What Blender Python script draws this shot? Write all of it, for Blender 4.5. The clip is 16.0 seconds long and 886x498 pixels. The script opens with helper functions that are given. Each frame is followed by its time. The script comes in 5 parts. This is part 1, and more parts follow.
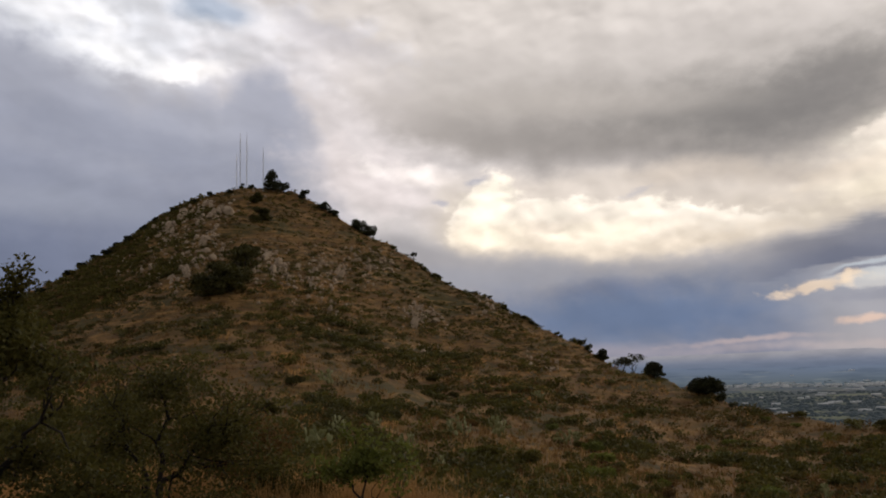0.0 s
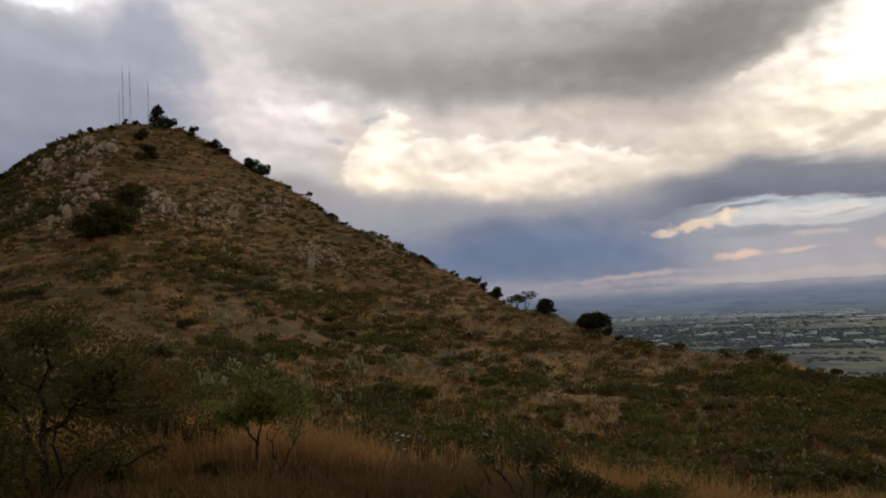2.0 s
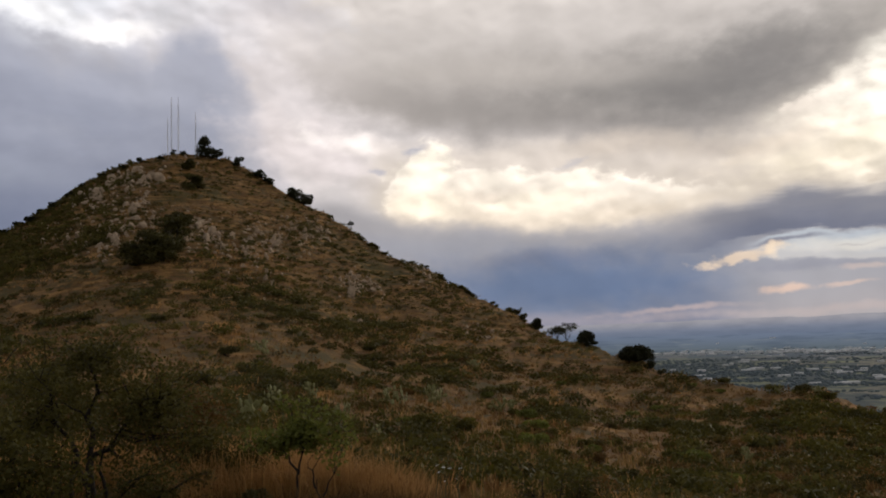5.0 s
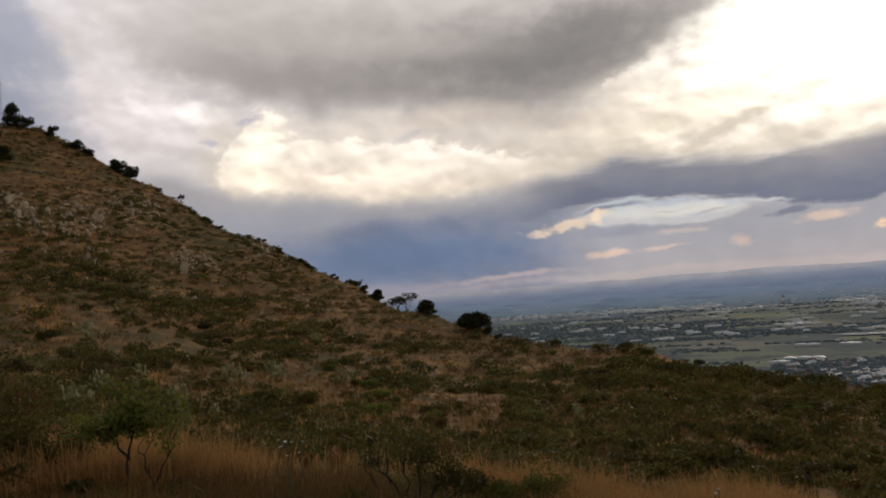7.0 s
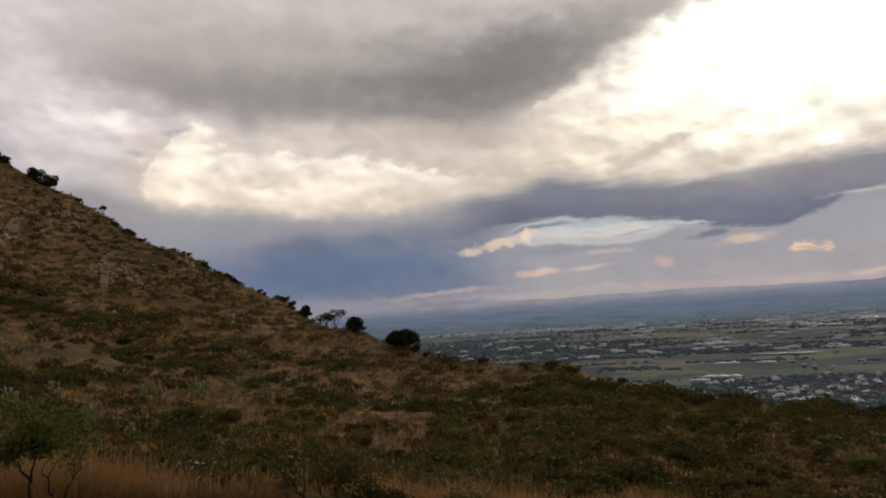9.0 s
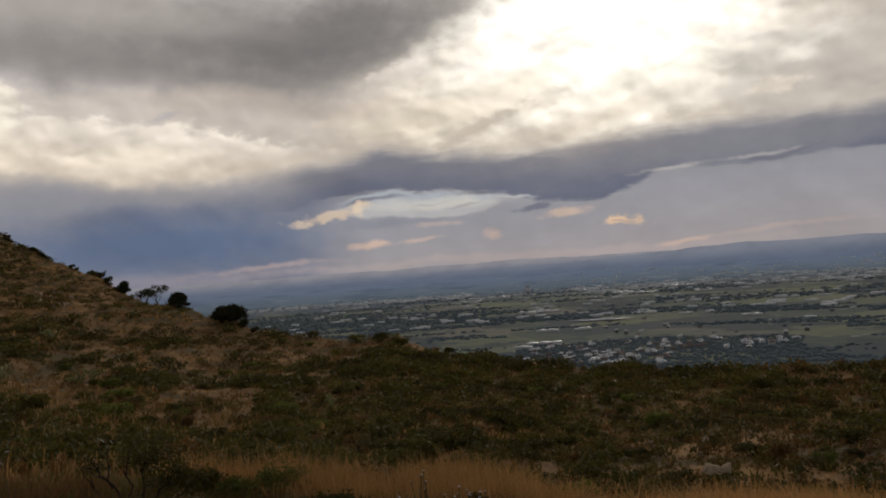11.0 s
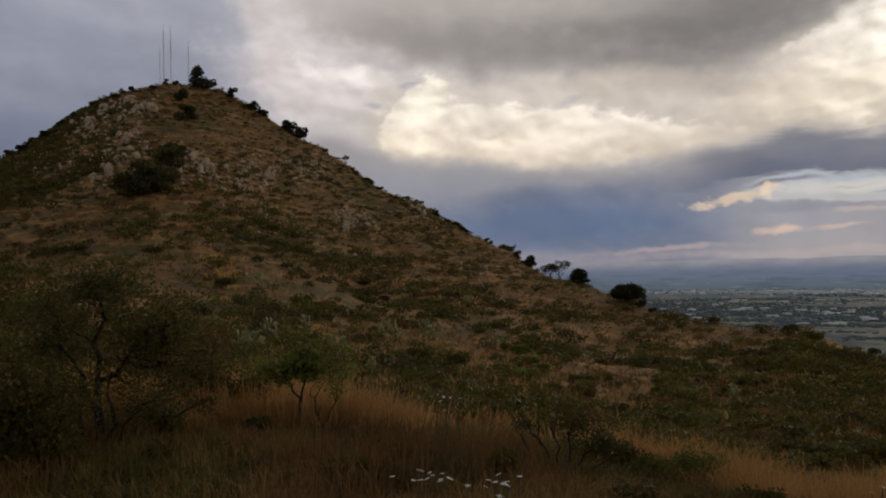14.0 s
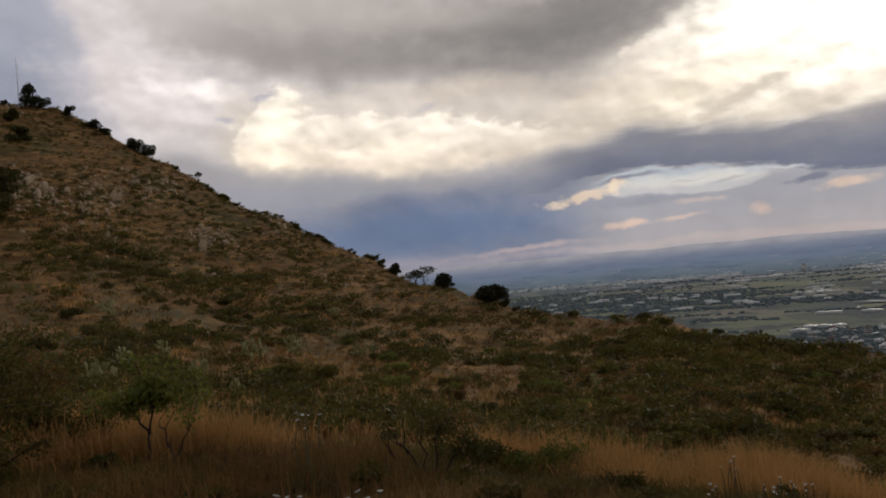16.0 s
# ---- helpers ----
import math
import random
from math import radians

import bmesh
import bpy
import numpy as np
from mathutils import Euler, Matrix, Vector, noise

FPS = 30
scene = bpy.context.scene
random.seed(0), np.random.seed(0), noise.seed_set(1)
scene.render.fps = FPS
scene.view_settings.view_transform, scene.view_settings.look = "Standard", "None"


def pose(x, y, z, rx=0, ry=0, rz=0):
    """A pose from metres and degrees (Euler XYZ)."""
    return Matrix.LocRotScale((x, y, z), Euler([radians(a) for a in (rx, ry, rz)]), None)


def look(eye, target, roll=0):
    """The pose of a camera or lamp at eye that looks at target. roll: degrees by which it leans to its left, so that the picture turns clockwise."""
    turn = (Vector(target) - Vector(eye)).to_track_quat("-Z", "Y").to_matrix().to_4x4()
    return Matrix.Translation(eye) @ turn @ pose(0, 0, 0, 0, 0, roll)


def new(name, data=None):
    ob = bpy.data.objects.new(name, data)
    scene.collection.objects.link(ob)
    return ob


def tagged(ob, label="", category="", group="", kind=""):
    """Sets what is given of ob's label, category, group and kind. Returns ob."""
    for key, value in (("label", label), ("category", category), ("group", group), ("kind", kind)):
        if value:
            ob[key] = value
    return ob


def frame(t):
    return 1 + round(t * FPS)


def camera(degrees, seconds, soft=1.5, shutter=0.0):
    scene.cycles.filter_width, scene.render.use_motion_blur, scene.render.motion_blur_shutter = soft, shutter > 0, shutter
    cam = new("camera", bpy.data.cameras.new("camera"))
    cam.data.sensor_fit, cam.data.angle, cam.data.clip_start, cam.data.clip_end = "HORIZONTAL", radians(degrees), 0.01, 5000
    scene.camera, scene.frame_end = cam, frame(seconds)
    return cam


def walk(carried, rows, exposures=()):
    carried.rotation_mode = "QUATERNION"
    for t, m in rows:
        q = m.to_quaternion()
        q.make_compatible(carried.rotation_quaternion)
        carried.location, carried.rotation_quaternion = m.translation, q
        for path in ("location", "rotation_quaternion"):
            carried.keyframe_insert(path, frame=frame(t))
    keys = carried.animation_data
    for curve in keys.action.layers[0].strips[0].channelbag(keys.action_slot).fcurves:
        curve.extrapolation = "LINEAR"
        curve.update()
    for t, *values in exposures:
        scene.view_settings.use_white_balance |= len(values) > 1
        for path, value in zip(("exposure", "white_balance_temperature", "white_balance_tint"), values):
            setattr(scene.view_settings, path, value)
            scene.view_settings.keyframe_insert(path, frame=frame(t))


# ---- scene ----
# The walk: somebody stands on a slope and pans by hand from a hill to a valley and back.
EYE = 1.6
cam = camera(58.08, 16.0, soft=1.9)
ROWS = [  # seconds, bearing, tilt, lean (degrees), sway of the hand (metres)
    (0, -17.58, 8.14, -2.00, -0.044, 0.016, -0.017),
    (0.5, -15.08, 7.51, -2.78, -0.032, 0.026, 0.007),
    (1, -11.66, 5.96, -2.78, -0.000, 0.036, -0.018),
    (1.5, -8.94, 4.38, -2.47, -0.005, 0.036, 0.003),
    (2, -10.35, 3.50, -2.90, -0.026, 0.027, 0.006),
    (2.5, -11.53, 3.54, -3.06, -0.021, 0.029, 0.005),
    (3, -14.12, 4.21, -2.48, -0.054, 0.013, 0.006),
    (3.2, -15.34, 4.71, -2.27, -0.043, 0.019, 0.011),
    (4.2, -16.80, 6.10, -2.20, -0.045, 0.010, 0.010),
    (5.3, -11.00, 5.57, -2.81, -0.047, -0.001, 0.012),
    (5.5, -9.57, 5.36, -3.53, -0.057, 0.023, -0.009),
    (6, -4.28, 4.65, -4.18, -0.057, 0.112, -0.018),
    (6.5, -1.97, 3.41, -4.04, -0.049, 0.157, -0.018),
    (7, -1.74, 3.14, -4.21, -0.064, 0.119, -0.021),
    (7.5, -2.48, 3.17, -3.80, -0.063, 0.079, -0.018),
    (8, -1.99, 3.41, -3.53, -0.067, 0.094, -0.005),
    (8.5, -1.11, 3.58, -4.24, -0.038, 0.113, -0.027),
    (9, 3.31, 4.03, -3.61, 0.036, 0.093, -0.010),
    (9.5, 6.09, 3.60, -2.49, 0.142, -0.097, 0.029),
    (10, 8.15, 2.62, -4.20, 0.210, -0.248, 0.038),
    (10.2, 9.24, 2.23, -3.87, 0.234, -0.280, 0.051),
    (11.2, 15.60, 1.10, -4.30, 0.260, -0.300, 0.050),
    (12.3, 13.03, 0.64, -4.23, 0.231, -0.260, 0.046),
    (12.5, 11.71, 0.70, -3.88, 0.209, -0.195, 0.030),
    (13, 3.97, 1.25, -2.59, 0.052, 0.090, -0.002),
    (13.5, -4.42, 1.36, -2.55, -0.095, 0.068, -0.024),
    (14, -12.85, 1.20, -1.25, -0.116, -0.086, -0.005),
    (14.5, -12.85, 1.76, -1.81, -0.077, -0.077, 0.005),
    (15, -9.51, 1.32, -2.78, -0.072, -0.071, -0.007),
    (15.5, -6.25, 0.83, -4.39, -0.063, 0.048, -0.019),
    (16, -3.12, 1.32, -5.07, -0.021, 0.117, -0.028),
]


def bearing(az, el):
    a, e = radians(az), radians(el)
    return Vector((math.sin(a) * math.cos(e), math.cos(a) * math.cos(e), math.sin(e)))


steps = []
for t, az, el, lean, dx, dy, dz in ROWS:
    eye = Vector((dx, dy, EYE + dz))
    steps.append((t, look(eye, eye + 50 * bearing(az, el), lean)))
walk(cam, steps, [(0, 0.12), (3, 0.1), (5.5, 0.15), (7, 0.1), (8.5, 0.08), (9, -0.05), (9.5, -0.22), (10.2, -0.26), (12.5, -0.34),
                  (13, -0.42), (13.5, -0.38), (14, -0.12), (14.5, -0.05), (15.5, 0.03), (16, 0.05)])

# ---- sky, sun ----
SUN_AZ, SUN_EL = 31.0, 17.0


def srgb(r, g, b):
    return tuple(((c / 255 + 0.055) / 1.055) ** 2.4 if c > 10 else c / 255 / 12.92 for c in (r, g, b)) + (1,)


class Nodes:
    """Short hand for building a node tree."""

    def __init__(self, tree):
        self.tree = tree
        tree.nodes.clear()

    def add(self, kind, sets=None, **ins):
        n = self.tree.nodes.new(kind)
        sets = sets or {}
        if "operation" in sets:
            n.operation = sets["operation"]
        if "interpolation_type" in sets:
            n.interpolation_type = sets["interpolation_type"]
        if "data_type" in sets:
            n.data_type, n.blend_type = sets["data_type"], sets["blend_type"]
        if "feature" in sets:
            n.feature = sets["feature"]
        if "distance" in sets:
            n.distance = sets["distance"]
        if "sky_type" in sets:
            n.sky_type, n.sun_disc = sets["sky_type"], False
            n.sun_elevation, n.sun_rotation = sets["sun_elevation"], sets["sun_rotation"]
        for k, v in ins.items():
            self.plug(n, k, v)
        return n

    def plug(self, n, key, v):
        key = int(key[1:]) if key[0] == "i" and key[1:].isdigit() else key.replace("_", " ")
        s = n.inputs[key]
        if isinstance(v, bpy.types.NodeSocket):
            self.tree.links.new(v, s)
        else:
            s.default_value = v

    def math(self, op, a, b=0.0, c=0.0):
        return self.add("ShaderNodeMath", {"operation": op}, i0=a, i1=b, i2=c).outputs[0]

    def ramp(self, v, a, b, lo=0.0, hi=1.0, kind="SMOOTHSTEP"):
        return self.add("ShaderNodeMapRange", {"interpolation_type": kind}, i0=v, i1=a, i2=b, i3=lo, i4=hi).outputs[0]

    def mix(self, f, a, b, blend="MIX"):
        n = self.add("ShaderNodeMix", {"data_type": "RGBA", "blend_type": blend})
        self.plug(n, "i0", f), self.plug(n, "i6", a), self.plug(n, "i7", b)
        return n.outputs[2]

    def noise(self, vec, scale, detail=4.0, rough=0.55, dist=0.0):
        n = self.add("ShaderNodeTexNoise", None, Scale=scale, Detail=detail, Roughness=rough, Distortion=dist)
        if vec is not None:
            self.plug(n, "Vector", vec)
        return n


world = bpy.data.worlds.new("world")
scene.world = world
world.use_nodes = True
world.cycles.sampling_method, world.cycles.sample_map_resolution = "MANUAL", 256
W = Nodes(world.node_tree)
way = W.add("ShaderNodeTexCoord").outputs["Generated"]
xyz = W.add("ShaderNodeSeparateXYZ", None, i0=way)
az_raw = W.math("MULTIPLY", W.math("ARCTAN2", xyz.outputs[0], xyz.outputs[1]), 57.2958)
el_raw = W.math("MULTIPLY", W.math("ARCSINE", xyz.outputs[2]), 57.2958)
flat = W.add("ShaderNodeCombineXYZ", None, i0=W.math("MULTIPLY", az_raw, 0.1), i1=W.math("MULTIPLY", el_raw, 0.15))
# lazy billows and fine curls push the outlines of the clouds about
big = W.noise(flat.outputs[0], 1.1, 3, 0.5)
curl = W.noise(flat.outputs[0], 3.0, 5, 0.52)
push_a = W.add("ShaderNodeVectorMath", {"operation": "MULTIPLY_ADD"}, i0=big.outputs["Color"], i1=(2.4, 1.2, 0), i2=(-1.2, -0.6, 0))
push_b = W.add("ShaderNodeVectorMath", {"operation": "MULTIPLY_ADD"}, i0=curl.outputs["Color"], i1=(1.6, 1.0, 0), i2=(-0.8, -0.5, 0))
here = W.add("ShaderNodeCombineXYZ", None, i0=az_raw, i1=el_raw).outputs[0]
here = W.add("ShaderNodeVectorMath", {"operation": "ADD"}, i0=here, i1=push_a.outputs[0]).outputs[0]
here = W.add("ShaderNodeVectorMath", {"operation": "ADD"}, i0=here, i1=push_b.outputs[0]).outputs[0]
here_xyz = W.add("ShaderNodeSeparateXYZ", None, i0=here)
az_p, el_p = here_xyz.outputs[0], here_xyz.outputs[1]
here1 = W.add("ShaderNodeCombineXYZ", None, i0=az_p, i1=el_p, i2=1.0).outputs[0]
along = W.math("MULTIPLY_ADD", az_p, 1 / 120, 0.5)
curl_f = W.ramp(W.noise(flat.outputs[0], 4.2, 4, 0.5).outputs["Fac"], 0.25, 0.75, -0.4, 0.4, "LINEAR")
soft_f = W.ramp(W.noise(flat.outputs[0], 1.6, 5, 0.55).outputs["Fac"], 0.25, 0.75, -0.5, 0.5, "LINEAR")
curl_hi = W.ramp(W.noise(flat.outputs[0], 9.0, 4, 0.5).outputs["Fac"], 0.25, 0.75, -0.5, 0.5, "LINEAR")
# streaks drawn out along the horizon
drawn = W.add("ShaderNodeCombineXYZ", None, i0=W.math("MULTIPLY", az_raw, 0.09), i1=W.math("MULTIPLY", el_raw, 0.55)).outputs[0]
streak = W.ramp(W.noise(drawn, 2.2, 5, 0.55, 0.5).outputs["Fac"], 0.25, 0.75, -0.5, 0.5, "LINEAR")


def blob_mask(az, el, sa, se, turn, soft, amount, rough):
    c, s = math.cos(radians(turn)), math.sin(radians(turn))
    u = W.add("ShaderNodeVectorMath", {"operation": "DOT_PRODUCT"}, i0=here1, i1=(c / sa, s / sa, -(c * az + s * el) / sa)).outputs["Value"]
    v = W.add("ShaderNodeVectorMath", {"operation": "DOT_PRODUCT"}, i0=here1, i1=(-s / se, c / se, (s * az - c * el) / se)).outputs["Value"]
    d = W.math("SQRT", W.math("MULTIPLY_ADD", u, u, W.math("MULTIPLY", v, v)))
    d = W.math("MULTIPLY_ADD", curl_hi if se < 0.6 else curl_f, rough * (1.1 if se < 0.6 else 1.0), d)
    if 1.0 < se < 3.0:
        d = W.math("MULTIPLY_ADD", curl_hi, rough * 0.3, d)
    return W.ramp(d, 1 - soft, 1 + soft, amount, 0.0)


def edge(points):
    """The height angle of a cloud's edge along the bearing."""
    n = W.add("ShaderNodeValToRGB", None, i0=along)
    r = n.color_ramp
    while len(r.elements) < len(points):
        r.elements.new(0.5)
    for k, (a, e) in enumerate(points):
        r.elements[k].position = (a + 60) / 120
    for k, (a, e) in enumerate(points):
        v = (e + 6) / 45
        r.elements[k].color = (v, v, v, 1)
    return W.math("MULTIPLY_ADD", W.add("ShaderNodeSeparateColor", None, i0=n.outputs[0]).outputs[0], 45.0, -6.0)


sky_now = W.mix(W.ramp(el_raw, 0.0, 4.0), srgb(180, 171, 170), srgb(166, 166, 174))
sky_now = W.mix(W.ramp(el_raw, 4.0, 11.0), sky_now, srgb(202, 197, 198))
sky_now = W.mix(W.ramp(el_raw, 12.0, 26.0), sky_now, srgb(212, 206, 203))
sky_now = W.mix(W.ramp(az_raw, -22.0, -50.0), sky_now, srgb(152, 157, 174))


def cloud(az, el, sa, se, turn, soft, amount, colour, rough=0.5, gain=1.0):
    """A patch of cloud, oval but for its curls."""
    global sky_now
    tone = tuple(c * gain for c in srgb(*colour)[:3]) + (1,)
    sky_now = W.mix(blob_mask(az, el, sa, se, turn, soft, amount, rough), sky_now, tone)


def sheet(top, low, soft_top, soft_low, high_tone, low_tone, az0, az1, side0=2.0, side1=2.0, amount=1.0, rough=0.5, gain=1.0, grain=None):
    """A sheet of cloud between two edges, its tone running from the lower to the upper one."""
    global sky_now
    grain = curl_f if grain is None else grain
    t, l = edge(top), edge(low)
    e = W.math("MULTIPLY_ADD", grain, rough, el_p)
    m = W.math("MULTIPLY", W.ramp(W.math("SUBTRACT", t, e), -soft_top, soft_top), W.ramp(W.math("SUBTRACT", e, l), -soft_low, soft_low))
    a = W.math("MULTIPLY_ADD", grain, rough * 1.5, az_p)
    m = W.math("MULTIPLY", m, W.math("MULTIPLY", W.ramp(a, az0 - side0, az0 + side0), W.ramp(a, az1 + side1, az1 - side1)))
    v = W.math("DIVIDE", W.math("SUBTRACT", e, l), W.math("MAXIMUM", W.math("SUBTRACT", t, l), 0.1))
    hi, lo = (tuple(c * gain for c in srgb(*q)[:3]) + (1,) for q in (high_tone, low_tone))
    sky_now = W.mix(W.math("MULTIPLY", m, amount), sky_now, W.mix(W.ramp(v, 0.0, 1.0), lo, hi))


FLOOR = [(-60, -5), (60, -5)]
# the cold mass behind the hill, and the bright broken cloud above it
cloud(-38, 23.0, 14, 3.4, -6, 0.5, 0.9, (224, 227, 236), 1.0)
cloud(-27, 18, 8, 6, -25, 0.7, 0.6, (216, 210, 214), 0.9)
sheet([(-60, 22.5), (-47.5, 21.3), (-43, 19.9), (-38.7, 18.4), (-35.7, 19.2), (-33.2, 18.6), (-31.5, 20.6), (-29.2, 20.4), (-27, 18), (-25.5, 14), (-23, 10), (-20, 8.5)], [(-60, 3), (-20, 3)], 1.6, 6,
      (162, 166, 182), (86, 98, 127), -75, -25, 2, 4.5, 0.92, 1.8)
cloud(-45.4, 11.4, 6, 1.0, -6, 0.8, 0.4, (160, 165, 180), 0.9)
cloud(-40, 15.8, 9, 1.4, -12, 0.7, 0.35, (134, 140, 160), 0.8)
cloud(-35.2, 20.4, 2.2, 0.6, 10, 0.6, 0.9, (246, 244, 246), 1.4, 1.0)
cloud(-39.6, 21.2, 3.2, 1.0, -14, 0.7, 0.8, (240, 241, 246), 1.4, 1.0)
cloud(-43, 23.6, 3.0, 0.9, -8, 0.7, 0.6, (244, 244, 248), 1.4, 1.0)
cloud(-24.8, 22.6, 4.0, 1.2, -20, 0.8, 0.5, (176, 173, 181), 0.9)
cloud(-20.5, 18.5, 6, 1.6, -30, 0.8, 0.6, (226, 219, 218), 0.9)
cloud(-22.0, 12.8, 4.6, 2.0, -20, 0.8, 0.75, (232, 223, 224), 1.2)
cloud(-19.0, 13.4, 1.8, 0.7, -10, 0.7, 0.8, (246, 238, 236), 1.5)
cloud(-22.3, 14.2, 1.2, 0.5, -20, 0.8, 0.7, (246, 239, 238), 1.5)
# lit cloud from the heap round to the glare
sheet([(-60, 12), (-22, 12.6), (-12, 13.4), (-4, 13.2), (2.4, 12.6), (8, 13.5), (14, 15.8), (20, 18), (28, 21), (60, 22)],
      [(-60, 8), (-14.7, 7.8), (-9.5, 7.0), (-3.9, 6.6), (2.1, 7.0), (6.2, 7.7), (10.3, 8.4), (14.4, 8.0), (20.3, 7.5), (24.2, 7.4), (29.8, 8.0), (35, 8.2), (60, 8)], 1.0, 0.9,
      (218, 209, 202), (204, 194, 182), -18, 60, 1.5, 2, 0.95, 0.8)
cloud(28, 14.5, 16, 6.6, 6, 0.6, 0.95, (250, 240, 224), 0.6, 1.0)
cloud(27.0, 15.6, 10.5, 5.0, 0, 0.7, 1.0, (255, 251, 242), 0.8, 1.6)
cloud(31.0, 11.4, 5.5, 1.6, 12, 0.7, 0.85, (255, 249, 236), 1.2, 1.25)
cloud(16.5, 10.9, 6, 1.3, 8, 0.7, 0.85, (246, 235, 216), 0.9, 1.0)
cloud(20.5, 12.0, 4.5, 0.9, 22, 0.7, 0.8, (255, 246, 230), 1.3, 1.1)
cloud(41, 11.2, 6, 3.2, 0, 0.7, 0.75, (206, 200, 194), 1.0)
cloud(40.8, 13.1, 2.0, 0.7, 14, 0.7, 0.8, (250, 244, 234), 1.5, 1.05)
cloud(39.0, 10.4, 1.4, 0.45, 8, 0.7, 0.8, (242, 232, 218), 1.5)
cloud(23.4, 14.9, 1.7, 0.5, 24, 0.8, 0.4, (224, 214, 202), 1.4)
cloud(18.6, 9.7, 2.8, 0.42, 20, 0.8, 0.6, (188, 176, 164), 1.2)
cloud(22.5, 10.8, 2.6, 0.4, 28, 0.8, 0.35, (212, 199, 184), 1.1)
cloud(27.0, 9.6, 4.5, 0.6, 12, 0.8, 0.5, (222, 207, 190), 1.0)
# the heavy grey deck hanging over it
sheet([(-30, 21), (-22.7, 21.6), (-16, 20.7), (-8, 20.9), (0, 20.6), (7, 20.6), (13, 21), (22, 24), (30, 27)],
      [(-30, 20), (-24, 18.4), (-20.8, 16.2), (-16.7, 15), (-10.5, 13.6), (-4.5, 13.3), (-1.6, 12.9), (2.4, 12.1), (6.7, 12.4), (10, 13.4), (12.6, 14.6), (14.9, 15.8), (19, 17.6), (23, 20), (30, 25)], 3.0, 1.5,
      (182, 177, 174), (152, 147, 145), -22, 24, 6, 4, 0.88, 1.6)
cloud(4.5, 16.0, 9, 2.2, -3, 0.9, 0.75, (124, 122, 122), 0.7)
cloud(9.5, 17.2, 6, 2.0, 14, 0.85, 0.7, (122, 120, 121), 0.9)
cloud(-9, 15.4, 7, 1.2, -10, 0.8, 0.5, (140, 136, 135), 0.5)
cloud(-6, 18.0, 9, 0.9, -5, 0.8, 0.4, (186, 180, 176), 0.7)
cloud(0.0, 12.5, 3.6, 0.7, 2, 0.8, 0.6, (212, 200, 189), 0.9)
cloud(6.5, 11.6, 4.0, 0.6, -4, 0.8, 0.5, (186, 176, 168), 0.9)
cloud(14.6, 15.0, 1.5, 0.6, 24, 0.7, 0.9, (255, 248, 238), 1.6, 1.1)
cloud(12.6, 14.0, 1.2, 0.45, 20, 0.8, 0.7, (240, 230, 220), 1.6)
cloud(10.3, 11.6, 3.4, 0.55, 16, 0.8, 0.5, (232, 219, 204), 1.1)
# the bright heap cloud
sheet([(-20, 8), (-17.3, 9.6), (-16.3, 11.2), (-15.6, 12.5), (-14.5, 12.8), (-13.2, 11.9), (-10.5, 11.2), (-6.6, 11.1), (-3, 10.9), (0, 10.3), (3, 9.7), (8, 9.2)],
      [(-20, 8.3), (-14.7, 7.8), (-9.5, 7.1), (-3.9, 6.8), (2.1, 7.2), (8, 7.8)], 0.35, 0.9, (248, 239, 228), (230, 217, 201), -17, 5, 0.5, 4.0, 0.95, 0.9, 1.0, curl_hi)
cloud(-14.3, 11.0, 1.9, 1.7, 0, 0.5, 0.95, (255, 247, 232), 1.5, 1.1)
cloud(-14.2, 9.0, 2.2, 0.9, 0, 0.6, 0.85, (255, 243, 224), 1.4, 1.04)
cloud(-6.2, 8.8, 3.4, 0.8, 2, 0.7, 0.8, (255, 244, 226), 1.3, 1.03)
cloud(-9.4, 10.4, 2.4, 0.6, 4, 0.7, 0.6, (252, 243, 230), 1.6, 1.02)
cloud(-4.0, 10.3, 2.2, 0.5, 10, 0.7, 0.6, (250, 241, 228), 1.6, 1.02)
cloud(-10.6, 9.3, 1.8, 0.5, 8, 0.8, 0.45, (226, 213, 200), 1.4)
cloud(-15.1, 13.0, 0.8, 0.2, 14, 0.9, 0.5, (156, 162, 182), 2.0)
cloud(-3.6, 11.4, 1.0, 0.18, 10, 0.9, 0.45, (172, 174, 188), 2.0)
cloud(-17.8, 11.4, 0.5, 0.25, 0, 0.6, 0.6, (172, 174, 190), 1.2)
# its soft grey base and the blue rain under it
sheet([(-60, 9.5), (-26, 9.2), (-20, 9.0), (-14.7, 7.6), (-9.5, 6.8), (-3.9, 6.45), (2.1, 6.8), (6, 7.4), (12, 8)], FLOOR, 0.85, 1, (160, 158, 163), (68, 94, 132), -24, 9, 3, 4.5, 0.96, 0.5, 1.0, soft_f)
cloud(-14, 5.9, 9, 0.8, -3, 0.8, 0.5, (146, 150, 164), 0.6)
cloud(-5.2, 4.7, 3.8, 0.6, 0, 0.9, 0.5, (92, 100, 126), 0.6)
cloud(4, 5.2, 6, 0.9, 4, 0.7, 0.6, (126, 131, 147), 0.5)
cloud(-4, 2.9, 11, 2.0, 0, 0.8, 0.85, (92, 112, 146), 0.4)
cloud(-2, 0.35, 16, 0.5, 0, 0.9, 0.6, (158, 152, 163), 0.5)
cloud(3.0, 0.9, 3.6, 0.16, 2, 0.9, 0.45, (206, 184, 178), 0.9)
# greyer and rosier air to the valley side
sheet([(-10, 3), (2, 4.2), (7, 4.2), (16, 3.6), (20, 4.4), (30, 5.8), (60, 6)], FLOOR, 0.7, 1, (158, 159, 168), (178, 168, 168), 7, 70, 3.5, 2, 0.85, 0.6, 1.0, streak)
